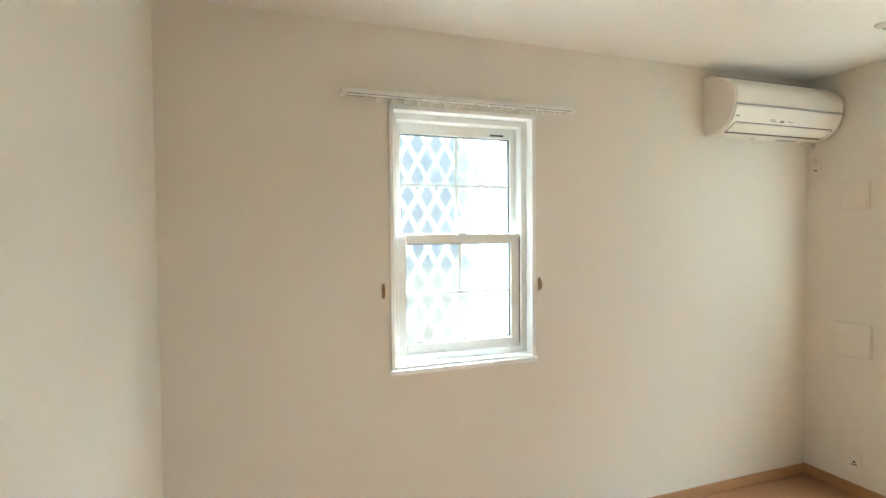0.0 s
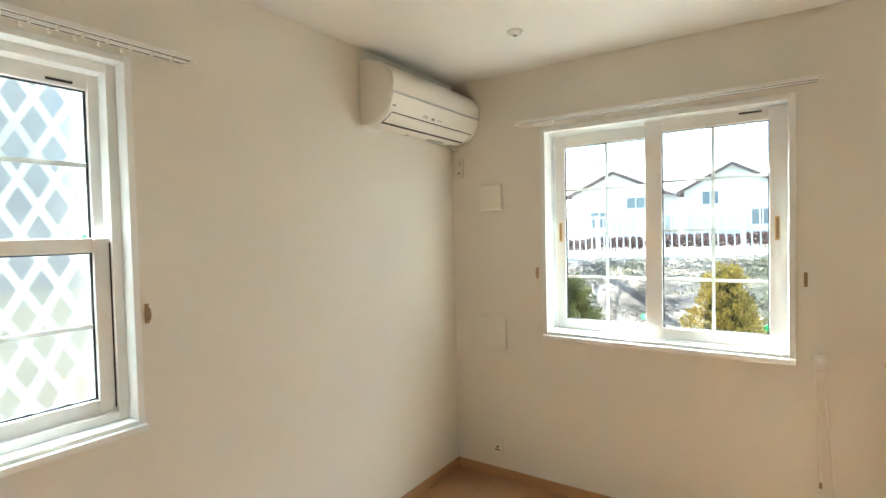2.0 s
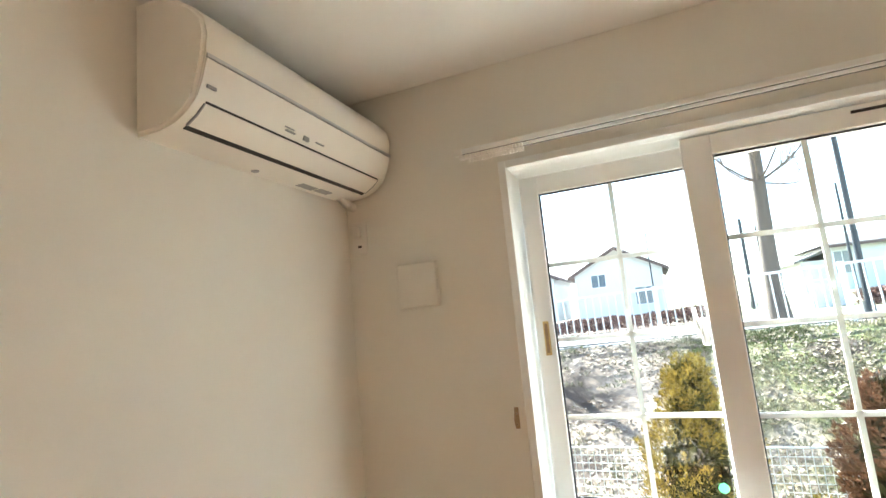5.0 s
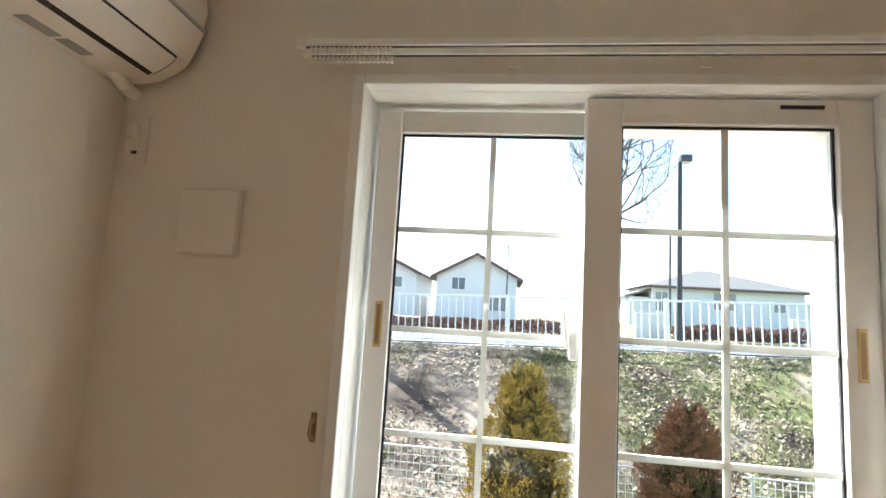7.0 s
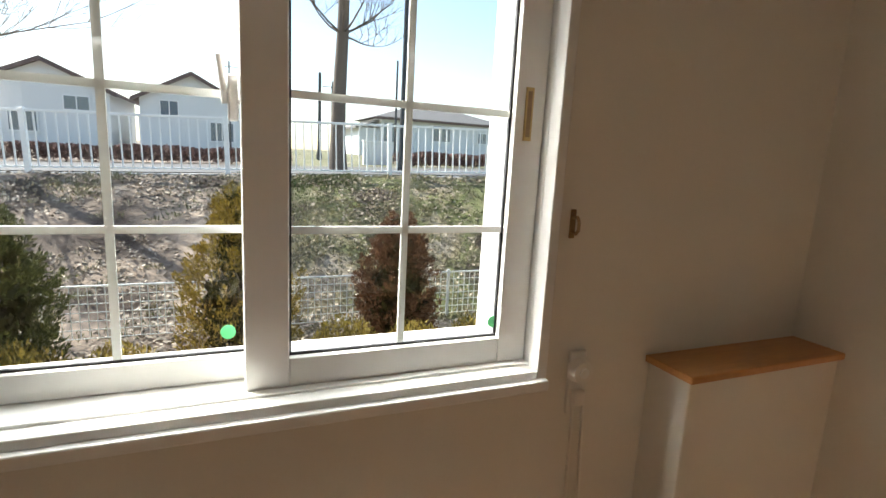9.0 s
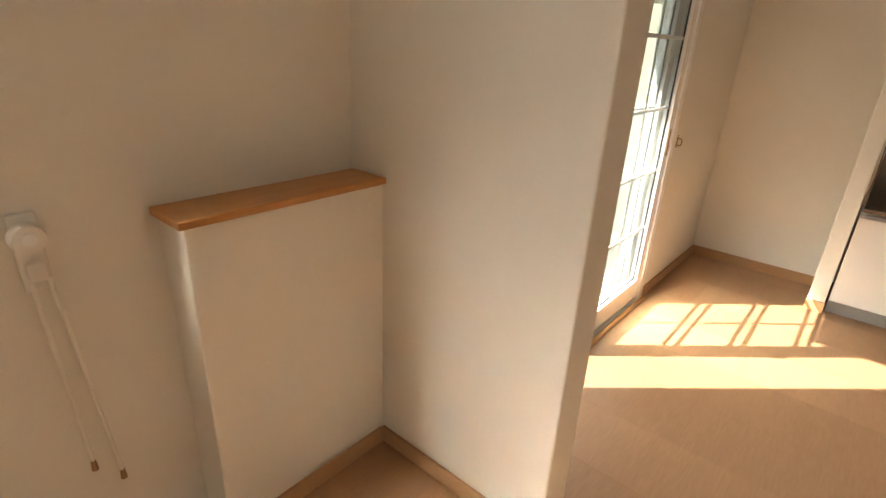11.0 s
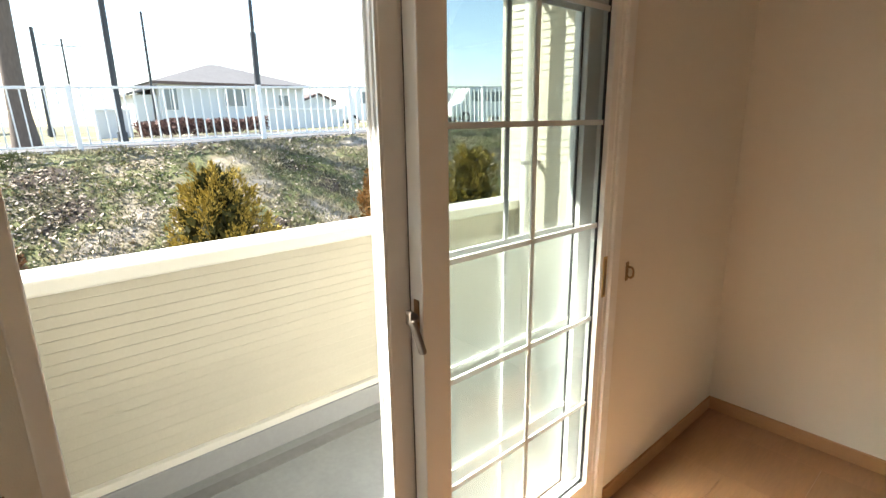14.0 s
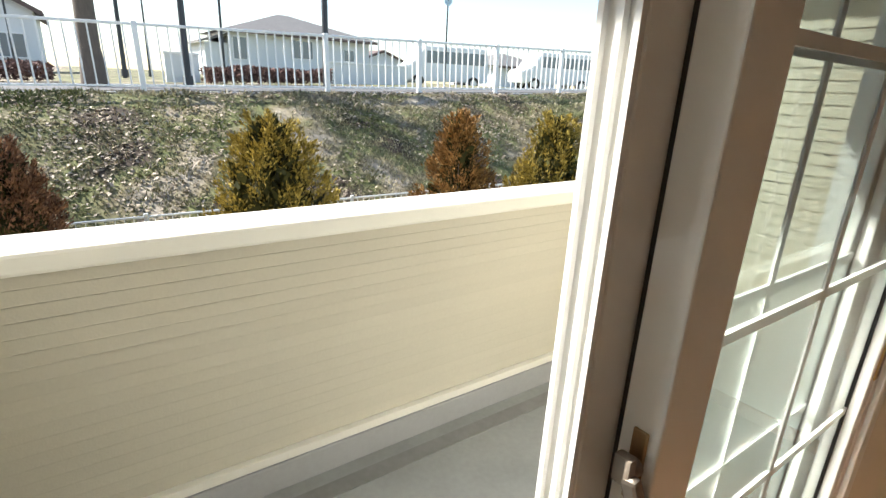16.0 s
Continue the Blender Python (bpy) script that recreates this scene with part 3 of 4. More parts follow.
# ---- curtain rails ----
def curtain_rail(label, along, lo, hi, wall, z, n_brackets):
    """A double rail on the wall; along 'x' (north wall) or 'y' (east wall)."""
    def b(bm, u0, u1, d0, d1, z0, z1, bevel=0.0):
        if along == "x":
            box(bm, u0, u1, wall - d1, wall - d0, z0, z1, bevel)
        else:
            box(bm, wall - d1, wall - d0, u0, u1, z0, z1, bevel)
        return bm
    mid = (lo + hi) / 2
    r = root("curtain_rail", (mid, wall, z) if along == "x" else (wall, mid, z), label, "curtain rail")
    for d in (0.045, 0.085):
        bm = b(bmesh.new(), lo, hi, d - 0.007, d + 0.007, z - 0.006, z + 0.011, 0.002)
        rail = part("rail", bm, VINYL, r, "white metal rail")
        part("groove", b(bmesh.new(), lo + 0.004, hi - 0.004, d - 0.003, d + 0.003, z - 0.0072, z - 0.0055), DARK, rail, "dark runner groove")
        for e in (lo, hi):
            part("end_cap", b(bmesh.new(), e - 0.012, e + 0.012, d - 0.009, d + 0.009, z - 0.009, z + 0.013, 0.003), PLASTIC, r, "ivory end cap")
    for i in range(n_brackets):
        u = lo + 0.06 + (hi - lo - 0.12) * i / (n_brackets - 1)
        bm = b(bmesh.new(), u - 0.01, u + 0.01, 0.0, 0.092, z + 0.011, z + 0.015)
        b(bm, u - 0.011, u + 0.011, 0.0, 0.003, z - 0.012, z + 0.022)
        part("bracket", bm, PLASTIC, r, "white rail bracket")
    for k in range(18):
        for d, off in ((0.045, 0.0), (0.085, 0.006)):
            u = hi - 0.02 - 0.0105 * k - off if along == "y" else lo + 0.02 + (hi - lo - 0.04) * k / 17 + off
            bm = b(bmesh.new(), u - 0.0035, u + 0.0035, d - 0.005, d + 0.005, z - 0.022, z - 0.0075, 0.0015)
            part("runner", bm, PLASTIC, r, "white plastic runner")
    return r


curtain_rail("double white curtain rail over the sliding window", "y", 0.655, 2.018, XE, 2.087, 4)
curtain_rail("double white curtain rail over the small window", "x", 0.704, 1.795, YN, 2.082, 3)


# ---- tassel hooks ----
def tassel_hook(at, turn):
    h = root("tassel_hook", (0, 0, 0), "small antique brass curtain tassel hook", "hook", "tassel hooks beside the windows")
    part("back_plate", boxes((-0.004, 0.0, -0.007, 0.007, -0.032, 0.032), bevel=0.0015), BRASS, h)
    bm = bmesh.new()
    pts = [(-0.004, 0.014), (-0.018, 0.016), (-0.024, 0.006), (-0.024, -0.012), (-0.017, -0.020), (-0.004, -0.018)]
    for a, b in zip(pts, pts[1:]):
        tube(bm, (a[0], 0, a[1]), (b[0], 0, b[1]), 0.0036, seg=8)
    part("hook_arm", bm, BRASS, h, smooth=True)
    h.matrix_basis = pose(*at, 0, 0, turn)
    return h


first = tassel_hook((XE, 1.945, 1.247), 0)
for at, turn in (((XE, 0.704, 1.249), 0), ((1.652, YN, 1.246), 90), ((0.874, YN, 1.246), 90), ((XD, -1.89, 0.857), 0), ((XD, -0.336, 0.848), 0)):
    copy_thing(first, pose(*at, 0, 0, turn))

# roller shutter winder
sw = root("shutter_winder", (XE, 0.655, 0.9), "white roller shutter winder with a hanging strap", "shutter winder")
part("back_plate", boxes((XE - 0.012, XE, 0.632, 0.678, 0.80, 0.955), bevel=0.005), PLASTIC, sw)
bm = bmesh.new()
tube(bm, (XE - 0.034, 0.655, 0.91), (XE - 0.012, 0.655, 0.91), 0.026, 0.030, seg=24)
part("reel", bm, PLASTIC, sw, smooth=True)
part("reel_hub", tube(bmesh.new(), (XE - 0.038, 0.655, 0.91), (XE - 0.034, 0.655, 0.91), 0.012, seg=18), VINYL, sw, smooth=True)
part("clip", boxes((XE - 0.03, XE - 0.012, 0.64, 0.67, 0.825, 0.862), bevel=0.004), PLASTIC, sw)
for y0, y1, zb in ((0.668, 0.652, 0.375), (0.640, 0.604, 0.315)):
    cord = part("cord", tube(bmesh.new(), (XE - 0.022, y0, 0.83), (XE - 0.016, y1, zb), 0.0042, seg=8), PLASTIC, sw, "ivory pull cord")
    part("cord_end", tube(bmesh.new(), (XE - 0.016, y1, zb - 0.022), (XE - 0.016, y1, zb + 0.004), 0.007, 0.005, seg=10), BRASS, cord, "dark metal cord end")


# ---- window and door fittings ----
def owner(name):
    return bpy.data.objects[name]


GREEN = material("green_sticker", (0.10, 0.55, 0.22), 0.5, grain=0.05, scale=200)


def pull(x, y, z0, z1, win):
    p = part("finger_pull", boxes((x - 0.003, x + 0.002, y - 0.0095, y + 0.0095, z0, z1), bevel=0.001), GOLD, win, "gold recessed finger pull")
    part("pull_recess", boxes((x - 0.0036, x - 0.001, y - 0.005, y + 0.005, z0 + 0.008, z1 - 0.008)), BRASS, p, "darker gold recess")


w2 = owner("window_2")
pull(XE + 0.105, 1.844, 1.42, 1.53, w2)
pull(XE + 0.05, 0.806, 1.42, 1.53, w2)
part("vent_slot", boxes((XE + 0.047, XE + 0.052, 0.865, 0.955, 2.003, 2.011)), DARK, w2, "dark vent slot")
lock = part("crescent_lock", boxes((XE + 0.088, XE + 0.112, 1.374, 1.392, 1.42, 1.50), bevel=0.004), VINYL, w2, "white crescent lock")
bm = bmesh.new()
tube(bm, (XE + 0.098, 1.395, 1.45), (XE + 0.085, 1.405, 1.53), 0.007, 0.005)
part("lock_lever", bm, VINYL, lock, smooth=True)
for y, x, z in ((1.40, XE + 0.117, 1.02), (0.845, XE + 0.066, 1.015)):
    part("sticker", tube(bmesh.new(), (x, y, z), (x + 0.001, y, z), 0.014, seg=20), GREEN, w2, "round green sticker")
w1 = owner("window_1")
for x, z, y in ((1.545, 1.01, YN + 0.081), (1.53, 1.50, YN + 0.119)):
    part("sticker", tube(bmesh.new(), (x, y, z), (x, y + 0.001, z), 0.008, seg=16), GREEN, w1, "round green sticker")
part("sash_latch", boxes((1.25, 1.29, YN + 0.055, YN + 0.075, 1.486, 1.503), bevel=0.004), VINYL, w1, "white sash latch")
part("vent_slot", boxes((1.44, 1.51, YN + 0.102, YN + 0.107, 1.972, 1.980)), DARK, w1, "dark vent slot")
part("side_gap", boxes((W1[1] - 0.052, W1[1] - 0.048, YN + 0.063, YN + 0.068, 0.95, 1.48)), DARK, w1, "dark sash groove")

dr = owner("door_1")
part("brush_seal", boxes((XD + 0.0455, XD + 0.0505, -1.052, -1.043, 0.04, 1.99)), DARK, dr, "dark brush seal between the sashes")
part("edge_fins", boxes(*[(XD + a, XD + a + 0.006, -0.988, -0.981, 0.032, 1.998) for a in (0.052, 0.068, 0.087)]), VINYL, dr, "white channel fins on the sash edge")
hd = part("handle_plate", boxes((XD + 0.013, XD + 0.030, -1.0405, -1.0365, 0.882, 0.966), bevel=0.002), BRASS, dr, "brass handle plate")
bm = bmesh.new()
tube(bm, (XD + 0.022, -1.037, 0.925), (XD + 0.022, -1.020, 0.925), 0.011, 0.0095, seg=18)
box(bm, XD + 0.012, XD + 0.032, -1.027, -1.014, 0.912, 0.945, 0.004)
part("handle_hub", bm, HUB, hd, smooth=True)
bm = bmesh.new()
box(bm, XD + 0.002, XD + 0.022, -1.026, -1.013, 0.845, 0.925, 0.005)
bm.transform(Matrix.Translation((XD + 0.018, -1.02, 0.92)) @ pose(0, 0, 0, -10, 14, 0) @ Matrix.Translation((-XD - 0.018, 1.02, -0.92)))
part("handle_lever", bm, HANDLE, hd, "dull metal handle lever")
pull(XD + 0.002, -1.758, 0.80, 0.93, dr)
part("outer_latch", boxes((XD + 0.094, XD + 0.11, -1.70, -1.685, 0.84, 0.92), bevel=0.003), VINYL, dr, "white outer latch")
part("drain_plug", boxes((XD + 0.046, XD + 0.050, -1.055, -1.04, 0.028, 0.05)), DARK, dr, "dark sash guide")

# ---- lattice grille outside the small window ----
gr = root("window_grille", (1.27, YN + 0.24, 1.46), "white diamond lattice grille outside the small window", "window grille")
gx0, gx1, gz0, gz1, gy = W1[0] + 0.01, W1[1] - 0.01, W1[2] + 0.02, W1[3] - 0.01, YN + 0.235
part("grille_frame", ring(put_y, gx0, gx1, gz0, gz1, 0.03, gy - 0.012, gy + 0.012, 0.002), VINYL, gr)
slope = 1.75


def lattice(sign, dy):
    step = 0.0985
    u = gx0 - (gz1 - gz0) / slope
    while u < gx1 + (gz1 - gz0) / slope:
        ends = []
        for x in (gx0 + 0.02, gx1 - 0.02):
            z = gz0 + sign * slope * (x - u)
            ends.append((x, z))
        (xa, za), (xb, zb) = ends
        lo, hi = gz0 + 0.02, gz1 - 0.02

        def clip(x, z, x2, z2):
            if z < lo:
                return x + (lo - z) * (x2 - x) / (z2 - z), lo
            if z > hi:
                return x + (hi - z) * (x2 - x) / (z2 - z), hi
            return x, z
        if not (max(za, zb) < lo or min(za, zb) > hi):
            a, b = clip(xa, za, xb, zb), clip(xb, zb, xa, za)
            if math.hypot(a[0] - b[0], a[1] - b[1]) > 0.04:
                m = Vector(((a[0] + b[0]) / 2, gy + dy, (a[1] + b[1]) / 2))
                ang = math.atan2(b[1] - a[1], b[0] - a[0])
                bm = bmesh.new()
                ln = math.hypot(a[0] - b[0], a[1] - b[1])
                box(bm, -ln / 2, ln / 2, -0.003, 0.003, -0.0105, 0.0105)
                bm.transform(Matrix.Translation(m) @ Matrix.Rotation(-ang, 4, "Y"))
                part("lattice_bar", bm, VINYL, gr)
        u += step


lattice(1, -0.0035)
lattice(-1, 0.0035)

# ---- kitchen ----
KF, KX = -2.382, 2.366
structure("kitchen_wall_panel", boxes((0.0, KX, YK, YK + 0.006, 0.86, ZC)), KITPANEL, "glossy taupe kitchen wall panel", "wall panel")
structure("kitchen_side_panel", boxes((KX - 0.004, KX + 0.003, YK + 0.008, KF - 0.01, 0.60, ZC)), KITPANEL, "glossy taupe panel on the kitchen end wall", "wall panel")
structure("panel_edge_strip", boxes((KX - 0.0125, KX - 0.0095, KF - 0.022, KF - 0.016, 0.66, 1.32)), CHROME, "thin bright edge strip of the kitchen panel", "trim")
structure("panel_trim", boxes((KX - 0.009, KX - 0.004, KF - 0.03, KF - 0.012, 0.60, 1.5)), DARK, "dark metal edge trim of the kitchen panel", "trim")


def cabinet(name, x0, x1, top, fronts, label):
    c = root(name, ((x0 + x1) / 2, KF, 0), label, "kitchen cabinet", "kitchen base cabinets")
    part("carcass", boxes((x0 + 0.001, x1 - 0.001, YK + 0.01, KF - 0.02, 0.075, top)), CABINET, c)
    part("plinth", boxes((x0 + 0.001, x1 - 0.001, YK + 0.02, KF - 0.04, 0.0, 0.074)), GREY, c, "grey recessed plinth")
    for kind, a, b, z0, z1 in fronts:
        d = part(kind, boxes((a + 0.002, b - 0.002, KF - 0.019, KF, z0, z1), bevel=0.0025), CABINET, c, "glossy white front")
        part("grip_strip", boxes((a + 0.002, b - 0.002, KF - 0.016, KF + 0.004, z1 + 0.001, z1 + 0.02), bevel=0.002), GREY, d, "grey aluminium grip strip")
    return c


cabinet("stove_cabinet", 1.735, KX - 0.005, 0.575, [("door", 2.095, KX - 0.005, 0.08, 0.545), ("door", 1.735, 2.095, 0.08, 0.545)], "low glossy white cabinet under the hob space")
cabinet("sink_cabinet", 0.95, 1.735, 0.755, [("drawer", 0.95, 1.735, 0.58, 0.725), ("door", 1.34, 1.735, 0.08, 0.545), ("door", 0.95, 1.34, 0.08, 0.545)],
        "taller glossy white sink cabinet with a drawer")
cabinet("end_cabinet", 0.2, 0.95, 0.755, [("drawer", 0.2, 0.95, 0.58, 0.725), ("door", 0.58, 0.95, 0.08, 0.545), ("door", 0.2, 0.58, 0.08, 0.545)],
        "glossy white base cabinet beside the sink cabinet")
ht = root("hob_worktop", (2.05, -2.65, 0.59), "low stainless steel hob counter, empty", "worktop")
part("top", boxes((1.737, KX - 0.005, YK + 0.01, KF + 0.006, 0.577, 0.598), bevel=0.003), STEEL, ht)
part("upstand", boxes((1.737, KX - 0.005, YK + 0.007, YK + 0.013, 0.598, 0.858), bevel=0.001), STEEL, ht, "stainless steel splashback")
part("side_upstand", boxes((KX - 0.013, KX - 0.005, YK + 0.014, KF - 0.01, 0.5985, 0.84), bevel=0.001), STEEL, ht)
st = root("sink_worktop", (1.0, -2.65, 0.77), "stainless steel sink worktop", "worktop")
part("top", boxes((0.2, 1.735, YK + 0.01, KF + 0.008, 0.757, 0.780), bevel=0.004), STEEL, st)
part("upstand", boxes((0.2, 1.735, YK + 0.007, YK + 0.013, 0.780, 0.858), bevel=0.001), STEEL, st)
part("cheek", boxes((1.7365, 1.744, YK + 0.02, KF + 0.004, 0.599, 0.779), bevel=0.001), STEEL, st, "steel side of the taller worktop")
tr = root("drain_board", (1.4, -2.6, 0.79), "pale steel drain board on the worktop", "board")
part("board", boxes((1.28, 1.60, -2.78, -2.5, 0.781, 0.790), bevel=0.003), CHROME, tr)
part("board_lip", boxes((1.29, 1.59, -2.77, -2.765, 0.790, 0.797), (1.29, 1.59, -2.515, -2.51, 0.790, 0.797)), CHROME, tr)
gt = root("gas_tap", (1.97, -2.86, 0.6), "black and chrome gas tap with a plate", "gas tap")
part("base_plate", boxes((1.90, 2.01, -2.90, -2.79, 0.598, 0.606), bevel=0.002), CHROME, gt)
part("tap_body", boxes((1.935, 1.985, -2.895, -2.84, 0.606, 0.665), bevel=0.012), DARK, gt)
bm = bmesh.new()
for i in range(3):
    tube(bm, (1.935 + 0.022 * i, -2.83, 0.70 - 0.012 * i), (1.935 + 0.022 * i, -2.81, 0.70 - 0.012 * i), 0.009, 0.007, seg=12)
part("tap_knobs", bm, GREY, gt, smooth=True)
part("tap_nozzle", tube(bmesh.new(), (1.96, -2.865, 0.665), (1.96, -2.865, 0.71), 0.014, 0.011, seg=14), DARK, gt, smooth=True)
cv = root("cover_sheet", (2.17, -2.80, 0.6), "pale folded protective sheet on the hob counter", "sheet")
part("sheet", boxes((2.11, 2.235, -2.90, -2.70, 0.599, 0.606), bevel=0.002), COPING, cv)
part("fold", boxes((2.115, 2.20, -2.89, -2.76, 0.6065, 0.612), bevel=0.002), COPING, cv)
wc = root("wall_cabinet", (1.2, -2.74, 1.36), "glossy white wall cabinet with framed doors", "kitchen cabinet")
part("carcass", boxes((0.2, 1.70, YK + 0.008, -2.60, 1.362, 2.1), bevel=0.002), CABINET, wc)
for a, b in ((1.33, 1.70), (0.96, 1.33), (0.58, 0.96), (0.2, 0.58)):
    dd = part("door", boxes((a + 0.002, b - 0.002, -2.60, -2.582, 1.357, 2.098), bevel=0.002), CABINET, wc)
    part("door_frame", ring(put_y, a + 0.004, b - 0.004, 1.36, 2.096, 0.022, -2.583, -2.577, 0.001), GREY, dd, "thin grey frame")
hood = root("range_hood", (2.03, -2.7, 1.62), "dark range hood over the hob counter", "range hood")
part("canopy", prism(bmesh.new(), [(YK + 0.008, 1.74), (-2.45, 1.74), (-2.45, 1.80), (-2.62, 2.05), (YK + 0.008, 2.05)], "x", 1.71, KX - 0.006), DARK, hood)
part("filter", boxes((1.78, 2.30, -2.86, -2.50, 1.733, 1.741)), GREY, hood, "grey grease filter")

# ---- lap boards of the siding ----
def lap_mesh(length, pitch, proud=0.0085):
    """One lap board along x, its lower edge proud."""
    bm = bmesh.new()
    prism(bm, [(0.0, 0.003), (-proud, 0.003), (-proud, 0.007), (-0.003, pitch), (0.0, pitch)], "x", 0.0, length)
    me = bpy.data.meshes.new("siding_board")
    bm.to_mesh(me)
    bm.free()
    me.materials.append(SIDING)
    return me


def laps(parent, length, at, turn, z0, z1, pitch=0.0436):
    me = lap_mesh(length, pitch)
    n = int((z1 - z0) / pitch + 0.2)
    for i in range(n):
        ob = new("siding_board", me)
        ob.parent = parent
        ob.matrix_basis = pose(at[0], at[1], z0 + i * pitch, 0, 0, turn)


laps(par, 2.64, (XT + 0.012, YT, 0), -90, ZLAP, ZCOP)
laps(par, XT - XE - 0.18, (XE + 0.17, YT + 0.012, 0), 0, ZLAP, ZCOP)
me_end = lap_mesh(XT + 0.13 - XD - 0.17, 0.0436, 0.0065)
for i in range(57):
    ob = new("siding_board", me_end)
    ob.parent = endwall
    ob.matrix_basis = pose(XT + 0.13, -2.915, ZT + 0.02 + i * 0.0436, 0, 0, 180)

# ---- plants ----
LEAFY = {}
# "inner" is foliage colour darkened to paint the shade inside the crowns
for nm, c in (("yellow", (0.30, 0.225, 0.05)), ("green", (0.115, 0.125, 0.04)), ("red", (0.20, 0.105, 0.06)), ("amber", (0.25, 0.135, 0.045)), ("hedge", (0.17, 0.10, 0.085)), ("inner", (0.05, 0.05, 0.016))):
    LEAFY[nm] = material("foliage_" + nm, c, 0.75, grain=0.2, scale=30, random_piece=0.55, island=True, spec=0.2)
BARK = material("bark", (0.13, 0.105, 0.085), 0.9, grain=0.3, scale=30, bump=1.0, bump_scale=50, stain=0.2, stretch=(1, 1, 0.25))
rng = np.random.default_rng(7)


def sprays(points, ups, size, width, tilt):
    """Small kite-shaped leaf sprays at points, leaning along ups."""
    n = len(points)
    side = rng.normal(size=(n, 3))
    up = ups + rng.normal(size=(n, 3)) * tilt
    up /= np.linalg.norm(up, axis=1)[:, None]
    side -= (side * up).sum(1)[:, None] * up
    side /= np.linalg.norm(side, axis=1)[:, None]
    ln = size * rng.uniform(0.6, 1.4, n)[:, None]
    wd = width * rng.uniform(0.6, 1.4, n)[:, None]
    v = np.stack([points, points + up * ln * 0.55 + side * wd, points + up * ln, points + up * ln * 0.5 - side * wd], 1).reshape(-1, 3)
    return v, np.arange(4 * n).reshape(n, 4)


def leaf_object(name, v, f, mat, parent=None, label=""):
    me = bpy.data.meshes.new(name)
    me.from_pydata(v.tolist(), [], f.tolist())
    me.materials.append(mat)
    ob = new(name, me)
    ob.parent = parent
    if label:
        ob["label"] = label
    return ob


def shrub(x, y, top, r, colour, label, taper=1.9, n=19000):
    z0 = ground_z(x, y)
    h = top - z0
    s = root("conifer_shrub", (x, y, z0), label, "shrub", "clipped conifer shrubs along the wire fence")
    bm = bmesh.new()
    tube(bm, (x, y, z0 - 0.05), (x, y, z0 + h * 0.6), 0.035, 0.012, 8)
    for k in range(9):
        a, b = rng.uniform(0, 6.28), rng.uniform(0.15, 0.6) * h
        tube(bm, (x, y, z0 + b * 0.7), (x + math.cos(a) * r * 0.55, y + math.sin(a) * r * 0.55, z0 + b + 0.18), 0.012, 0.004, 6)
    part("trunk", bm, BARK, s)
    m = 230
    t = rng.uniform(0.0, 1.0, m) ** 1.1
    ang = rng.uniform(0, 2 * np.pi, m)
    prof = np.where(t < 0.3, 0.86 + 0.14 * t / 0.3, 1.0 - ((t - 0.3) / 0.7).clip(0) ** taper * 0.9)
    ph = rng.uniform(0, 6.28, 3)
    lobe = 1 + 0.10 * np.sin(3 * ang + ph[0]) + 0.09 * np.sin(5 * ang + 9 * t + ph[1]) + 0.08 * np.sin(14 * t + ph[2])
    rad = r * prof * lobe * rng.uniform(0.72, 1.05, m)
    c = np.stack([np.cos(ang) * rad, np.sin(ang) * rad, 0.05 + t * h * 0.86], 1)
    out = np.stack([np.cos(ang) * 0.6, np.sin(ang) * 0.6, 0.9 + 0.3 * t], 1)
    out /= np.linalg.norm(out, axis=1)[:, None]
    pick = rng.integers(0, m, n)
    along = rng.uniform(-0.35, 1.0, n)[:, None]
    spread = rng.normal(size=(n, 3)) * 0.036 * (1.15 - np.clip(along, 0, 1))
    p = c[pick] + out[pick] * along * 0.14 + spread
    ups = out[pick] + spread * 9
    v, f = sprays(p, ups, 0.036, 0.0062, 0.3)
    leaf_object("crown", v, f, LEAFY[colour], s)
    # core sprays in the darkened colour, painted shade between the outer clumps
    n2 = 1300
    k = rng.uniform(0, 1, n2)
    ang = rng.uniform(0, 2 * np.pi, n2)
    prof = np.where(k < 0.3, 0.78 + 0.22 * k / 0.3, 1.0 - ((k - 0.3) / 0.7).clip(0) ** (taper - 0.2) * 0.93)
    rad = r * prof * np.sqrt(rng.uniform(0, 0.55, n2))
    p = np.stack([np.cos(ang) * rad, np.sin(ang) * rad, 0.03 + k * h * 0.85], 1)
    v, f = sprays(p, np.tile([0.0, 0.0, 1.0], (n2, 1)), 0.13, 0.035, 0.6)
    leaf_object("inner_foliage", v, f, LEAFY["inner"], s, "inner twigs coloured dark as crown shade")


for a in ((7.2, 3.13, 0.98, 0.47, "green", "dark green rounded conifer shrub by the wire fence", 2.4),
          (7.2, 1.32, 1.12, 0.46, "yellow", "yellow-green pointed conifer shrub by the wire fence", 1.3),
          (7.3, -0.13, 0.84, 0.36, "red", "reddish-brown winter conifer shrub by the wire fence"),
          (6.67, -1.72, 1.10, 0.43, "yellow", "golden green conifer shrub behind the parapet", 2.6),
          (6.6, -3.38, 1.12, 0.37, "amber", "red and gold tinged narrow conifer shrub behind the parapet", 1.4),
          (6.45, -4.42, 1.14, 0.42, "yellow", "golden green bushy conifer shrub behind the parapet", 2.4),
          (6.3, -6.1, 1.0, 0.42, "yellow", "golden green conifer shrub further along the fence")):
    shrub(*a)


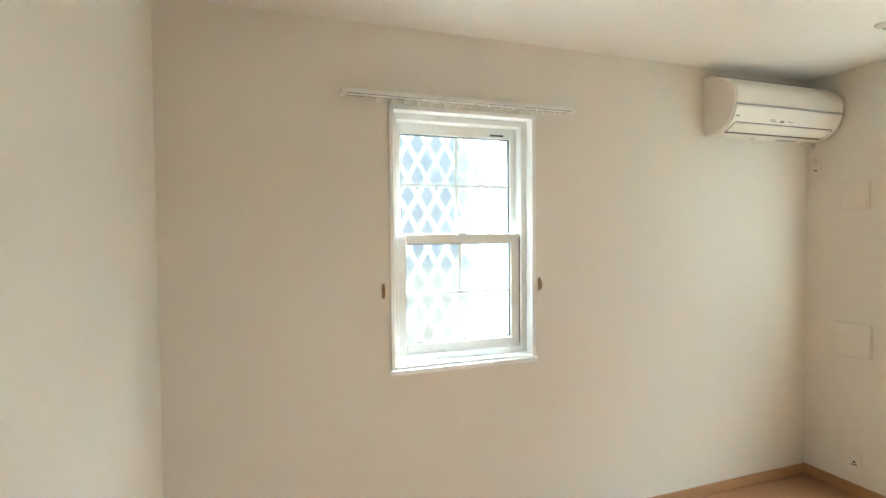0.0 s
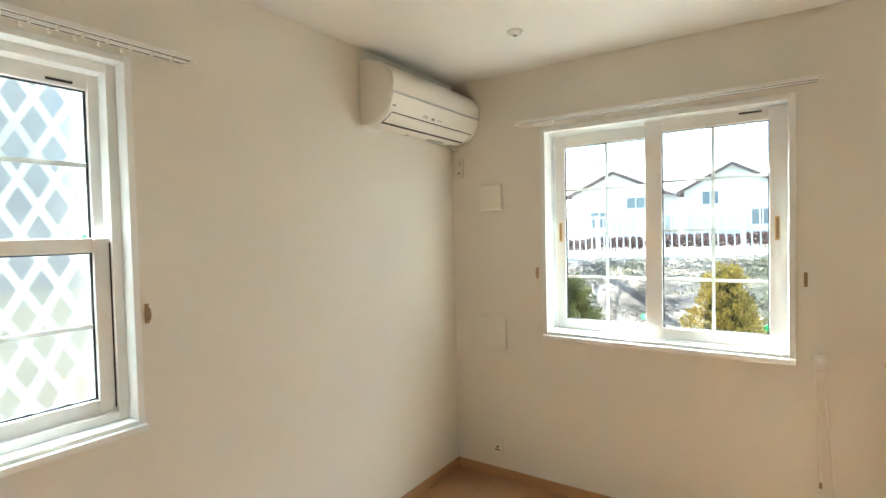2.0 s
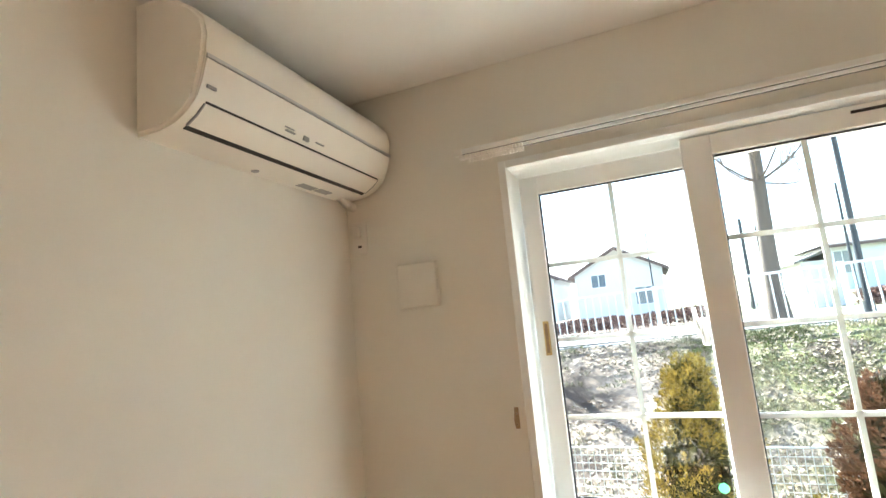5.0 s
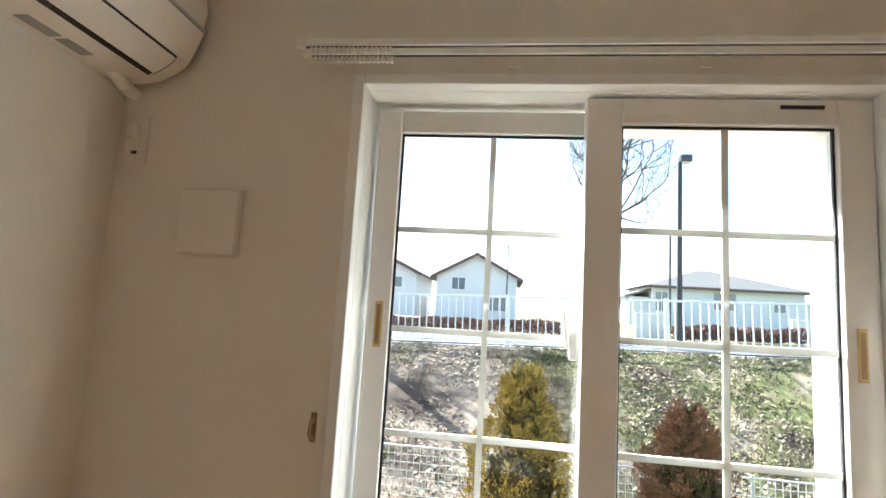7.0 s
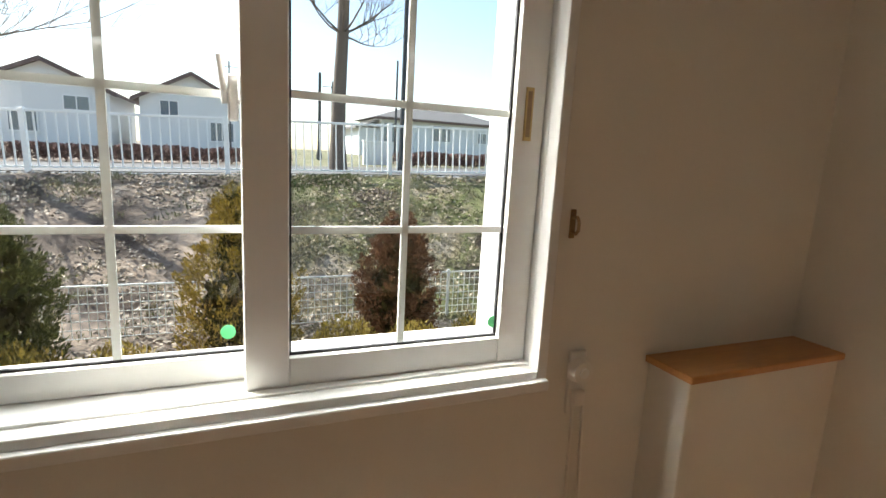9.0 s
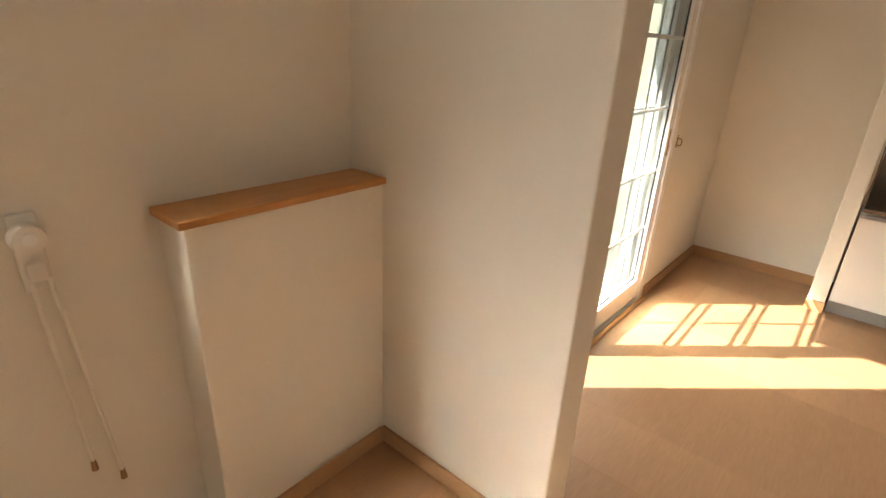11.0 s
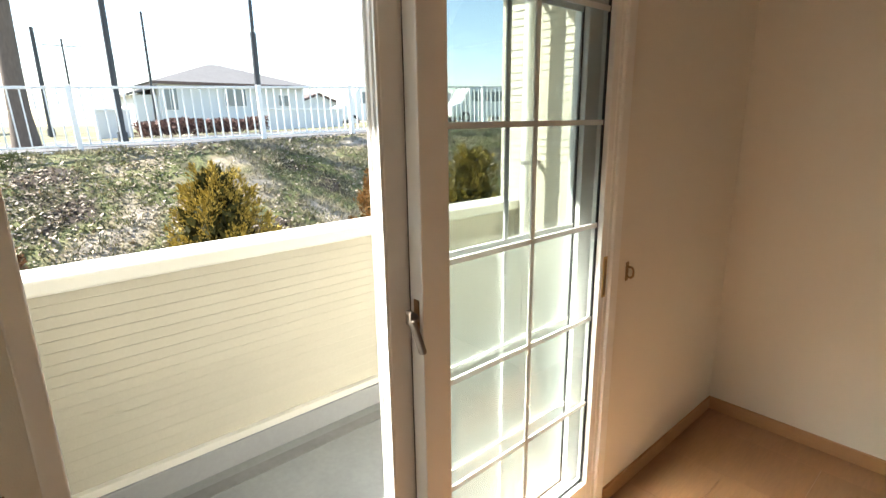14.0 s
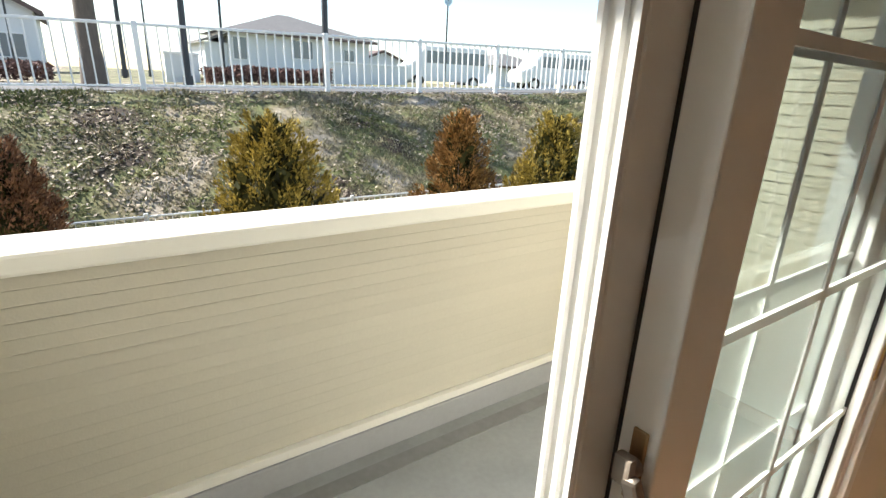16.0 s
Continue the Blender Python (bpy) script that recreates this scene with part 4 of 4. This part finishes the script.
def low_bush(x, y, r, h):
    z0 = ground_z(x, y)
    n = 5200
    ang, k = rng.uniform(0, 2 * np.pi, n), rng.uniform(0, 1, n)
    rad = r * np.sqrt(k) * (1 + 0.2 * np.sin(ang * 4))
    p = np.stack([x + np.cos(ang) * rad, y + np.sin(ang) * rad, z0 + h * (1 - k) * rng.uniform(0.3, 1, n)], 1)
    v, f = sprays(p, np.tile([0.0, 0.0, 1.0], (n, 1)), 0.05, 0.0075, 0.6)
    ob = leaf_object("low_bush", v, f, LEAFY["yellow"])
    tagged(ob, "low straggly yellow-green bush on pale ground", "bush", "low bushes outside the window")


for a in ((6.6, 2.75, 0.45, 0.52), (6.55, 2.15, 0.42, 0.50), (6.3, 1.5, 0.36, 0.30), (6.6, 0.55, 0.46, 0.56), (6.55, -0.05, 0.42, 0.48), (6.5, -0.65, 0.46, 0.52)):
    low_bush(*a)

# grass blades and dry leaves on the bank
TURF = material("grass_blades", (0.17, 0.175, 0.075), 0.8, random_piece=0.6, island=True, spec=0.2, stain=0.55, stain_scale=0.8)
tn = TURF.node_tree
mottle, straw = tn.nodes.new("ShaderNodeTexNoise"), tn.nodes.new("ShaderNodeValToRGB")
mottle.inputs["Scale"].default_value, mottle.inputs["Detail"].default_value = 0.55, 5.0
tn.links.new(tn.nodes["Mapping"].outputs[0], mottle.inputs["Vector"])
tn.links.new(mottle.outputs["Fac"], straw.inputs[0])
straw.color_ramp.elements[0].position, straw.color_ramp.elements[0].color = 0.40, (0.10, 0.125, 0.04, 1)
straw.color_ramp.elements[1].position, straw.color_ramp.elements[1].color = 0.60, (0.34, 0.30, 0.20, 1)
tn.links.new(straw.outputs[0], [n for n in tn.nodes if n.bl_idname == "ShaderNodeVectorMath"][0].inputs[0])
LITTER = material("dry_leaves", (0.36, 0.30, 0.23), 0.6, random_piece=0.65, island=True, spec=0.25)


def scatter(n, y0, y1, seed, w0, w1, thin=0.0):
    r = np.random.default_rng(seed)
    pts = []
    while len(pts) < n:
        y = r.uniform(y0, y1)
        x = crest(y) - r.uniform(w0, w1)
        k = noise.noise(Vector((x * 0.8, y * 0.8, seed)))
        if r.uniform() < 0.5 + k * 1.3 - thin * max(0.0, min(1.0, (y - 0.3) / 1.5)):
            pts.append((x, y, ground_z(x, y)))
    return np.array(pts)


def flat_leaves(pts, ln, wd, seed):
    """Kite-shaped leaves lying nearly flat."""
    r = np.random.default_rng(seed)
    n = len(pts)
    a = r.uniform(0, 2 * np.pi, n)
    d = np.stack([np.cos(a), np.sin(a), r.normal(size=n) * 0.35], 1)
    e = np.stack([-np.sin(a), np.cos(a), r.normal(size=n) * 0.35], 1)
    k = (r.uniform(0.5, 1.4, n) * ln)[:, None]
    w = (r.uniform(0.5, 1.4, n) * wd)[:, None]
    v = np.stack([pts, pts + d * k * 0.5 + e * w, pts + d * k, pts + d * k * 0.5 - e * w], 1).reshape(-1, 3)
    return v, np.arange(4 * n).reshape(n, 4)


pts = scatter(44000, -13, 6.5, 3, 0.05, 4.6, 0.5)
v, f = sprays(pts, np.tile([-0.1, 0.0, 1.0], (len(pts), 1)), 0.05, 0.007, 0.6)
tagged(leaf_object("grass", v, f, TURF), "patchy winter grass on the bank", "grass", kind="stuff")
pts = scatter(1100, -13, 6.5, 11, 0.1, 4.5, 0.4)
tuft = np.repeat(pts, 16, axis=0)
lean = np.random.default_rng(12).normal(size=tuft.shape) * np.array([0.05, 0.05, 0.0])
v, f = sprays(tuft + lean * 0.8, lean * 9 + np.array([-0.1, 0.0, 1.0]), 0.085, 0.007, 0.35)
tagged(leaf_object("grass_tufts", v, f, TURF), "longer grass tufts standing on the bank", "grass", kind="stuff")
pts = scatter(34000, -13, 6.5, 5, -0.1, 5.4) + np.array([0, 0, 0.012])
v, f = flat_leaves(pts, 0.055, 0.02, 2)
tagged(leaf_object("fallen_leaves", v, f, LITTER), "dry brown fallen leaves on the bank", "leaves", kind="stuff")
pts = scatter(4000, -9, 4, 8, 4.2, 7.0) + np.array([0, 0, 0.012])
v, f = flat_leaves(pts, 0.05, 0.02, 6)
tagged(leaf_object("leaf_litter", v, f, LITTER), "dry leaves on pale ground by the fence", "leaves", kind="stuff")

# ---- wire fence at the foot of the bank ----
GALV = material("coated_wire", (0.80, 0.82, 0.80), 0.45, metal=0.2, grain=0.05, scale=40)


def wire_panel():
    p = root("wire_fence_panel", (0, 0, 0), "white coated wire mesh fence panel", "fence", "wire fence panels at the foot of the bank")
    z0, z1, ln = 0.03, 0.535, 1.98
    part("post", tube(bmesh.new(), (0, 0, -0.1), (0, 0, z1 + 0.03), 0.02, seg=8), GALV, p)
    part("top_rail", tube(bmesh.new(), (0, 0, z1), (0, -ln, z1), 0.011, seg=6), GALV, p)
    bm = bmesh.new()
    for i in range(1, 28):
        box(bm, -0.0024, 0.0024, -i * 0.0705 - 0.0036, -i * 0.0705 + 0.0036, z0, z1)
    part("upright_wires", bm, GALV, p)
    bm = bmesh.new()
    for i in range(6):
        z = z0 + (z1 - z0) * i / 6
        box(bm, -0.0085, -0.0025, -ln, 0, z - 0.0036, z + 0.0036)
    part("cross_wires", bm, GALV, p)
    return p


wp = wire_panel()
wp.matrix_basis = pose(8.05, 7.0, ground_z(8.05, 7.0) - 0.02)
for i in range(1, 9):
    y = 7.0 - 2.0 * i
    copy_thing(wp, pose(8.05, y, ZG + 0.01))

# ---- white railing on the crest ----
def rail_panel(ln):
    p = root("railing_panel", (0, 0, 0), "white painted steel railing panel on the crest", "railing", "white railing panels along the crest")
    part("post", boxes((-0.045, 0.045, -0.04, 0.04, -0.15, 1.02), bevel=0.006), RAILWHITE, p)
    part("top_rail", boxes((-0.028, 0.028, -ln + 0.04, -0.04, 0.955, 0.998), bevel=0.006), RAILWHITE, p)
    part("bottom_rail", boxes((-0.018, 0.018, -ln + 0.04, -0.04, 0.075, 0.105), bevel=0.004), RAILWHITE, p)
    n = int(ln / 0.142)
    bm = boxes((-0.011, 0.011, -0.011, 0.011, 0.105, 0.955))
    me = bpy.data.meshes.new("baluster")
    bm.to_mesh(me)
    bm.free()
    me.materials.append(RAILWHITE)
    for i in range(1, n):
        b = new("baluster", me)
        b.parent = p
        b.location = (0, -ln * i / n, 0)
    return p


TURN, TILT = -math.degrees(math.atan(0.06)), -math.degrees(math.atan(0.028))


def on_crest(y, up=0.0):
    return pose(12.55 + 0.06 * y, y, 0.905 - 0.028 * y + up, TILT, 0, TURN)


LN = 2.975
rp = rail_panel(LN)
rp.matrix_basis = on_crest(10.36)
for i in range(1, 5):
    copy_thing(rp, on_crest(10.36 - 2.972 * i))
rq = rail_panel(1.93)
rq.matrix_basis = on_crest(-4.50)
for i in range(1, 6):
    copy_thing(rq, on_crest(-4.50 - 1.927 * i))
kb = boxes((-0.10, 0.10, -34, 10, -0.3, 0.0), bevel=0.01)
kb.transform(on_crest(1.28, 0.004))
structure("crest_kerb", kb, KERB, "pale concrete kerb under the railing", "kerb")
pv = boxes((0.6, 5.2, -34, 20, -0.4, 0.0))
pv.transform(on_crest(1.28, 0.0))
structure("road", pv, ASPHALT, "grey asphalt lane behind the railing", "road")

# hedge
def hedge(y0, y1, n):
    y = rng.uniform(y0, y1, n)
    bumps = 0.40 + 0.03 * np.sin(y * 2.3) + 0.02 * np.sin(y * 5.1)
    pts = np.stack([18.9 + 0.06 * y + rng.uniform(-0.4, 0.4, n), y, 0.90 - 0.028 * y + bumps * rng.uniform(0.0, 1.0, n) ** 0.7], 1)
    v, f = sprays(pts, np.tile([0.0, 0.0, 1.0], (n, 1)), 0.085, 0.026, 0.7)
    tagged(leaf_object("hedge", v, f, LEAFY["hedge"]), "low reddish clipped hedge behind the lane", "hedge", kind="stuff")


hedge(-0.25, 15.0, 20000)
hedge(-7.1, -3.6, 6500)


# ---- bare tree ----
class Limbs:
    """Tapered tubes gathered into one mesh."""
    def __init__(self):
        self.v, self.f = [], []

    def tube(self, a, b, r0, r1, seg):
        d = (b - a).normalized()
        s = d.cross(Vector((0.3, 0.9, 0.1))).normalized()
        c = d.cross(s)
        n = len(self.v)
        for p, r in ((a, r0), (b, r1)):
            for i in range(seg):
                u = 2 * math.pi * i / seg
                self.v.append(tuple(p + (s * math.cos(u) + c * math.sin(u)) * r))
        for i in range(seg):
            j = (i + 1) % seg
            self.f.append((n + i, n + j, n + seg + j, n + seg + i))

    def put(self, name, mat, parent):
        shift = scene_shift[parent.name]
        me = bpy.data.meshes.new(name)
        me.from_pydata([(x - shift.x, y - shift.y, z - shift.z) for x, y, z in self.v], [], self.f)
        me.materials.append(mat)
        me.shade_smooth()
        ob = new(name, me)
        ob.parent = parent
        if name != "trunk":
            ob["kind"] = "stuff"


def bare_tree(x, y, z, h, r, seed, lean, reach=1.9, low=3, shoots=6):
    rnd = random.Random(seed)
    t = root("bare_tree", (x, y, z), "tall bare winter tree with a grey-brown trunk", "tree")
    trunk, limbs, twigs = Limbs(), Limbs(), Limbs()
    p = Vector((x, y, z - 0.1))
    d = Vector((*lean, 1)).normalized()
    segs = 12
    nodes = []
    for i in range(segs):
        q = p + d * (h / segs)
        r0, r1 = r * (1 - 0.85 * i / segs) + (0.06 if i == 0 else 0), r * (1 - 0.85 * (i + 1) / segs)
        trunk.tube(p, q, r0, r1, 14)
        if i >= low:
            nodes.append((q.copy(), r1))
        p = q
        d = (d + Vector((rnd.uniform(-.03, .03), rnd.uniform(-.03, .03), 0.03))).normalized()

    def grow(a, way, length, rad, depth):
        n = 4
        for i in range(n):
            b = a + way * (length / n)
            (limbs if depth < 2 else twigs).tube(a, b, rad * (1 - 0.6 * i / n), rad * (1 - 0.6 * (i + 1) / n), 7 if depth < 2 else 4)
            if depth < 3 and i > 0:
                for _ in range(2 if depth < 2 else 3):
                    side = Vector((rnd.uniform(-1, 1), rnd.uniform(-1, 1), rnd.uniform(-0.1, 0.9))).normalized()
                    grow(b, (way * 0.7 + side * 0.8).normalized(), length * rnd.uniform(0.42, 0.7), rad * 0.45, depth + 1)
            a = b
            way = (way + Vector((rnd.uniform(-.22, .22), rnd.uniform(-.22, .22), rnd.uniform(-.05, .22)))).normalized()
    for k, (q, r1) in enumerate(nodes):
        for j in range(shoots):
            a = rnd.uniform(0, 6.28)
            w = Vector((math.cos(a), math.sin(a), rnd.uniform(-0.05, 0.65))).normalized()
            grow(q, w, (reach - 0.055 * reach * k) * rnd.uniform(0.6, 1.1), max(0.012, r1 * 0.2), 1)
    trunk.put("trunk", BARK, t)
    limbs.put("limbs", BARK, t)
    twigs.put("twigs", BARK, t)


bare_tree(15.0, -0.98, 0.93, 9.5, 0.19, 4, (-0.02, 0.015), 1.9, 3, 7)
bare_tree(14.0, 6.15, 0.8, 8.0, 0.125, 21, (0.0, 0.01), 2.4, 2, 9)

# ---- lamp posts and poles ----
POLE = material("dark_pole_paint", (0.05, 0.055, 0.06), 0.5, metal=0.3, grain=0.1, scale=20)


def pole(name, x, y, h, r, label, head="", cat="street lamp", z=1.0):
    p = root(name, (x, y, z), label, cat)
    bm = bmesh.new()
    tube(bm, (x, y, z - 0.1), (x, y, z + h), r, r * 0.75, 12)
    tube(bm, (x, y, z), (x, y, z + 0.25), r * 1.5, r * 1.4, 12)
    part("pole", bm, POLE, p, smooth=True)
    if head == "lamp":
        part("lamp_head", boxes((x - 0.16, x + 0.10, y - 0.25, y + 0.02, z + h - 0.02, z + h + 0.16), bevel=0.03), POLE, p)
        part("lamp_glass", boxes((x - 0.13, x + 0.07, y - 0.22, y - 0.01, z + h - 0.03, z + h - 0.02)), RAILWHITE, p, "pale lamp glass")
    if head == "antenna":
        bm = boxes((x - 0.02, x + 0.02, y - 0.7, y + 0.7, z + h - 0.3, z + h - 0.27))
        for i in range(7):
            tube(bm, (x - 0.35, y - 0.6 + 0.2 * i, z + h - 0.285), (x + 0.35, y - 0.6 + 0.2 * i, z + h - 0.285), 0.012, seg=5)
        part("antenna", bm, POLE, p)
    if head == "sign":
        bm = bmesh.new()
        tube(bm, (x - 0.03, y, z + h - 0.2), (x - 0.01, y, z + h - 0.2), 0.2, seg=20)
        part("sign_disc", bm, SIGNBLUE, p, "plain pale blue round sign")
    return p


SIGNBLUE = material("sign_blue", (0.42, 0.58, 0.70), 0.4, grain=0.03, scale=20)
pole("street_lamp", 15.1, -2.6, 4.5, 0.07, "dark steel street lamp behind the railing", "lamp", z=0.95)
tall = pole("street_lamp", 15.1, -5.63, 6.2, 0.05, "tall dark steel lamp post with a thick lower shaft", "lamp", z=1.0)
part("lower_shaft", tube(bmesh.new(), (15.1, -5.63, 0.95), (15.1, -5.63, 3.45), 0.075, 0.07, seg=14), POLE, tall, smooth=True)
pole("utility_pole", 26.0, -2.25, 3.7, 0.085, "short dark utility pole in the distance", "", "pole")
pole("utility_pole", 30.0, -3.5, 3.9, 0.05, "thin pole with an aerial beyond the lane", "antenna", "pole")
pole("utility_pole", 26.0, -5.75, 4.6, 0.06, "thin grey utility pole in the distance", "", "pole")
pole("utility_pole", 34.0, 1.4, 4.9, 0.05, "roof aerial mast beside a white house", "antenna", "pole")
pole("road_sign", 22.0, -13.9, 3.8, 0.04, "pale blue round road sign on a thin pole", "sign", "sign")

# ---- houses ----
HOUSEWALL = material("white_render", (0.70, 0.725, 0.73), 0.8, grain=0.04, scale=8, stain=0.05, stain_scale=0.6)
ROOFDARK = material("dark_roof", (0.13, 0.09, 0.08), 0.7, grain=0.15, scale=6, stain=0.1)
ROOFGREY = material("grey_roof_tiles", (0.15, 0.145, 0.14), 0.7, grain=0.2, scale=5, stain=0.12, stain_scale=1.0)
PANE = material("dark_window_glass", (0.10, 0.14, 0.18), 0.12, grain=0.1, scale=3, spec=0.8)


def house_window(parent, x, y, z, w, h):
    win = part("window", boxes((x - 0.05, x + 0.05, y - w / 2, y + w / 2, z, z + h)), PANE, parent, "dark glazed window")
    part("frame", ring(put_x, y - w / 2 - 0.05, y + w / 2 + 0.05, z - 0.05, z + h + 0.05, 0.07, x - 0.09, x - 0.02, 0.0), RAILWHITE, win)
    part("mullion", boxes((x - 0.08, x - 0.03, y - 0.03, y + 0.03, z, z + h)), RAILWHITE, win)


def gable_house(x, y0, y1, depth, eave, apex, label, wins):
    h = root("house", (x, (y0 + y1) / 2, 1.0), label, "house", "white gabled houses")
    ym = (y0 + y1) / 2
    part("wall", prism(bmesh.new(), [(y0, 0.9), (y1, 0.9), (y1, eave), (ym, apex), (y0, eave)], "x", x, x + depth), HOUSEWALL, h)
    o, th = 0.45, 0.22
    k = (apex - eave) / (ym - y0)
    rf = prism(bmesh.new(), [(y0 - o, eave - k * o + 0.02), (ym, apex + 0.02), (y1 + o, eave - k * o + 0.02), (y1 + o, eave - k * o + th), (ym, apex + th), (y0 - o, eave - k * o + th)], "x", x - 0.4, x + depth + 0.4)
    part("roof", rf, ROOFDARK, h)
    part("bargeboard", prism(bmesh.new(), [(y0 - o, eave - k * o - 0.05), (ym, apex - 0.05), (y1 + o, eave - k * o - 0.05), (y1 + o, eave - k * o + 0.1), (ym, apex + 0.1), (y0 - o, eave - k * o + 0.1)], "x", x - 0.45, x - 0.402), ROOFDARK, h)
    for yy, zz, w, hh in wins:
        house_window(h, x, yy, zz, w, hh)
    return h


gable_house(40.0, 0.65, 6.6, 9, 4.02, 5.63, "white rendered house with a dark brown gable roof", ((4.95, 3.05, 1.0, 0.9), (1.9, 1.6, 1.4, 1.2)))
gable_house(40.2, 8.2, 14.8, 9, 4.13, 5.68, "white rendered gabled house beside its twin", ((9.9, 3.0, 1.3, 0.8), (12.6, 1.6, 1.4, 1.2)))


def hip_house(x, y0, y1, depth, eave, apex, label, openings, wing=0.0):
    h = root("bungalow", (x, (y0 + y1) / 2, 1.0), label, "house")
    part("wall", boxes((x, x + depth, y0, y1, 0.9, eave)), HOUSEWALL, h)
    bm = bmesh.new()
    o = 0.7
    xm = x + depth / 2
    low = [bm.verts.new(c) for c in ((x - o, y0 - o, eave), (x + depth + o, y0 - o, eave), (x + depth + o, y1 + o, eave), (x - o, y1 + o, eave))]
    a, b = bm.verts.new((xm, (y0 + y1) / 2 - 0.1, apex)), bm.verts.new((xm, (y0 + y1) / 2 + 0.9, apex))
    for fc in ((low[0], low[3], b, a), (low[2], low[1], a, b), (low[1], low[0], a), (low[3], low[2], b), (low[3], low[0], low[1], low[2])):
        bm.faces.new(fc)
    bmesh.ops.recalc_face_normals(bm, faces=bm.faces[:])
    part("roof", bm, ROOFGREY, h)
    part("fascia", boxes((x - o - 0.03, x - o, y0 - o, y1 + o, eave - 0.22, eave + 0.02)), ROOFDARK, h)
    for k, z0, w, hh in openings:
        house_window(h, x, y1 - k, z0, w, hh)
    if wing:
        part("wing", boxes((x + 1.0, x + depth - 1.0, y1 + 0.004, y1 + wing, 0.9, eave - 1.0)), HOUSEWALL, h, "lower white wing")
        part("wing_roof", prism(bmesh.new(), [(y1 + 0.004, eave - 0.2), (y1 + wing + 0.5, eave - 0.95), (y1 + wing + 0.5, eave - 1.12), (y1 + 0.004, eave - 0.4)], "x", x + 0.6, x + depth - 0.6), ROOFGREY, h, "low grey lean-to roof")
    return h


hip_house(50.0, -24.4, -11.7, 9, 4.75, 6.75, "white bungalow with a grey hipped roof", ((0.75, 2.5, 1.1, 1.75), (6.1, 2.85, 1.9, 1.5), (10.6, 2.9, 1.0, 1.0)), 1.8)
hip_house(46.0, -46.0, -37.0, 8, 3.4, 4.9, "distant white bungalow with a grey hipped roof", ((2.2, 1.9, 1.4, 1.2), (6.0, 1.9, 1.4, 1.2)))
gable_house(60.0, -34.5, -28.0, 8, 3.4, 4.6, "distant pale house with a brown roof", ((-31, 2.0, 1.2, 1.0),))


# ---- neighbouring house beyond the small window ----
GREYBLUE = material("grey_siding", (0.29, 0.285, 0.27), 0.75, grain=0.06, scale=10, stain=0.06, stain_scale=0.8)
# pale colour standing in for sunlit ground behind the lower panes
BRIGHTBAND = material("bright_ground_band", (0.42, 0.385, 0.30), 0.85, grain=0.08, scale=12, stain=0.12, stain_scale=1.2)
nb = root("neighbour_house", (-1.0, 6.5, ZG), "grey-blue neighbouring house close to the window", "house")
part("wall", boxes((-7.0, 3.0, 6.5, 12.0, ZG - 0.1, 5.2)), GREYBLUE, nb)
part("eave", boxes((-7.4, 3.4, 6.05, 12.4, 5.2, 5.42)), ROOFDARK, nb)
# added band, no known plinth; it brightens the lower frosted panes
part("plinth", boxes((-7.02, 3.02, 6.44, 6.499, ZG - 0.1, 1.05)), BRIGHTBAND, nb, "added pale band for the bright ground behind the lower panes")



# ---- parked van ----
def van(x, y, z, turn):
    v = root("parked_van", (0, 0, 0), "white parked van with dark windows", "van")
    body = prism(bmesh.new(), [(-2.35, 0.35), (2.3, 0.35), (2.35, 0.95), (1.75, 1.15), (1.2, 1.95), (-2.2, 2.0), (-2.35, 1.2)], "y", -0.85, 0.85)
    bmesh.ops.bevel(body, geom=body.edges[:], offset=0.06, segments=2, affect="EDGES")
    part("body", body, RAILWHITE, v, smooth=True)
    for s in (-0.853, 0.853):
        for a, b in ((-2.1, -1.2), (-1.1, -0.2), (-0.1, 1.05)):
            part("side_window", boxes((a, b, s - 0.006, s + 0.006, 1.2, 1.75)), PANE, v, "dark side window")
    for wx in (-1.5, 1.5):
        for s in (-0.8, 0.8):
            ty = part("tyre", tube(bmesh.new(), (wx, s - 0.1, 0.32), (wx, s + 0.1, 0.32), 0.32, seg=18), DARK, v, "black tyre")
            part("rim", tube(bmesh.new(), (wx, s - 0.11, 0.32), (wx, s + 0.11, 0.32), 0.18, seg=14), ALU, ty, "silver rim")
    v.matrix_basis = pose(x, y, z, 0, 0, turn)
    return v


vv = van(25.6, -16.1, 1.05, 78)
copy_thing(vv, pose(24.5, -23.0, 1.2, 0, 0, 75))

# ---- low white walls behind the lane ----
for y0, y1, zt in ((-10.9, -7.7, 1.80), (-3.75, -2.85, 1.75)):
    gw = root("garden_wall", (20.2, (y0 + y1) / 2, 0.9), "low white rendered garden wall behind the lane", "garden wall", "white garden walls behind the lane")
    part("wall_body", boxes((20.12, 20.28, y0, y1, 0.6, zt)), HOUSEWALL, gw)
    part("wall_coping", boxes((20.08, 20.32, y0 - 0.03, y1 + 0.03, zt, zt + 0.06), bevel=0.01), RAILWHITE, gw)


# ---- floor boards ----
me_b = {}
random.seed(3)
W = 0.303
i = 0
yb = YK
while yb < YN - 0.01:
    y1 = min(yb + W, YN)
    xa = XW - random.uniform(0.2, 1.6)
    while xa < XE:
        xb = xa + 1.818
        a, b = max(xa, XW), min(xb, XE)
        limit = XE if yb > PS else XD + 0.0
        b = min(b, limit)
        if b - a > 0.02:
            bm = boxes((a + 0.0004, b - 0.0004, yb + 0.0004, y1 - 0.0004, -0.006, 0.0))
            part("floor_plank", bm, FLOORBOARD, floor)
        xa = xb
    yb = y1
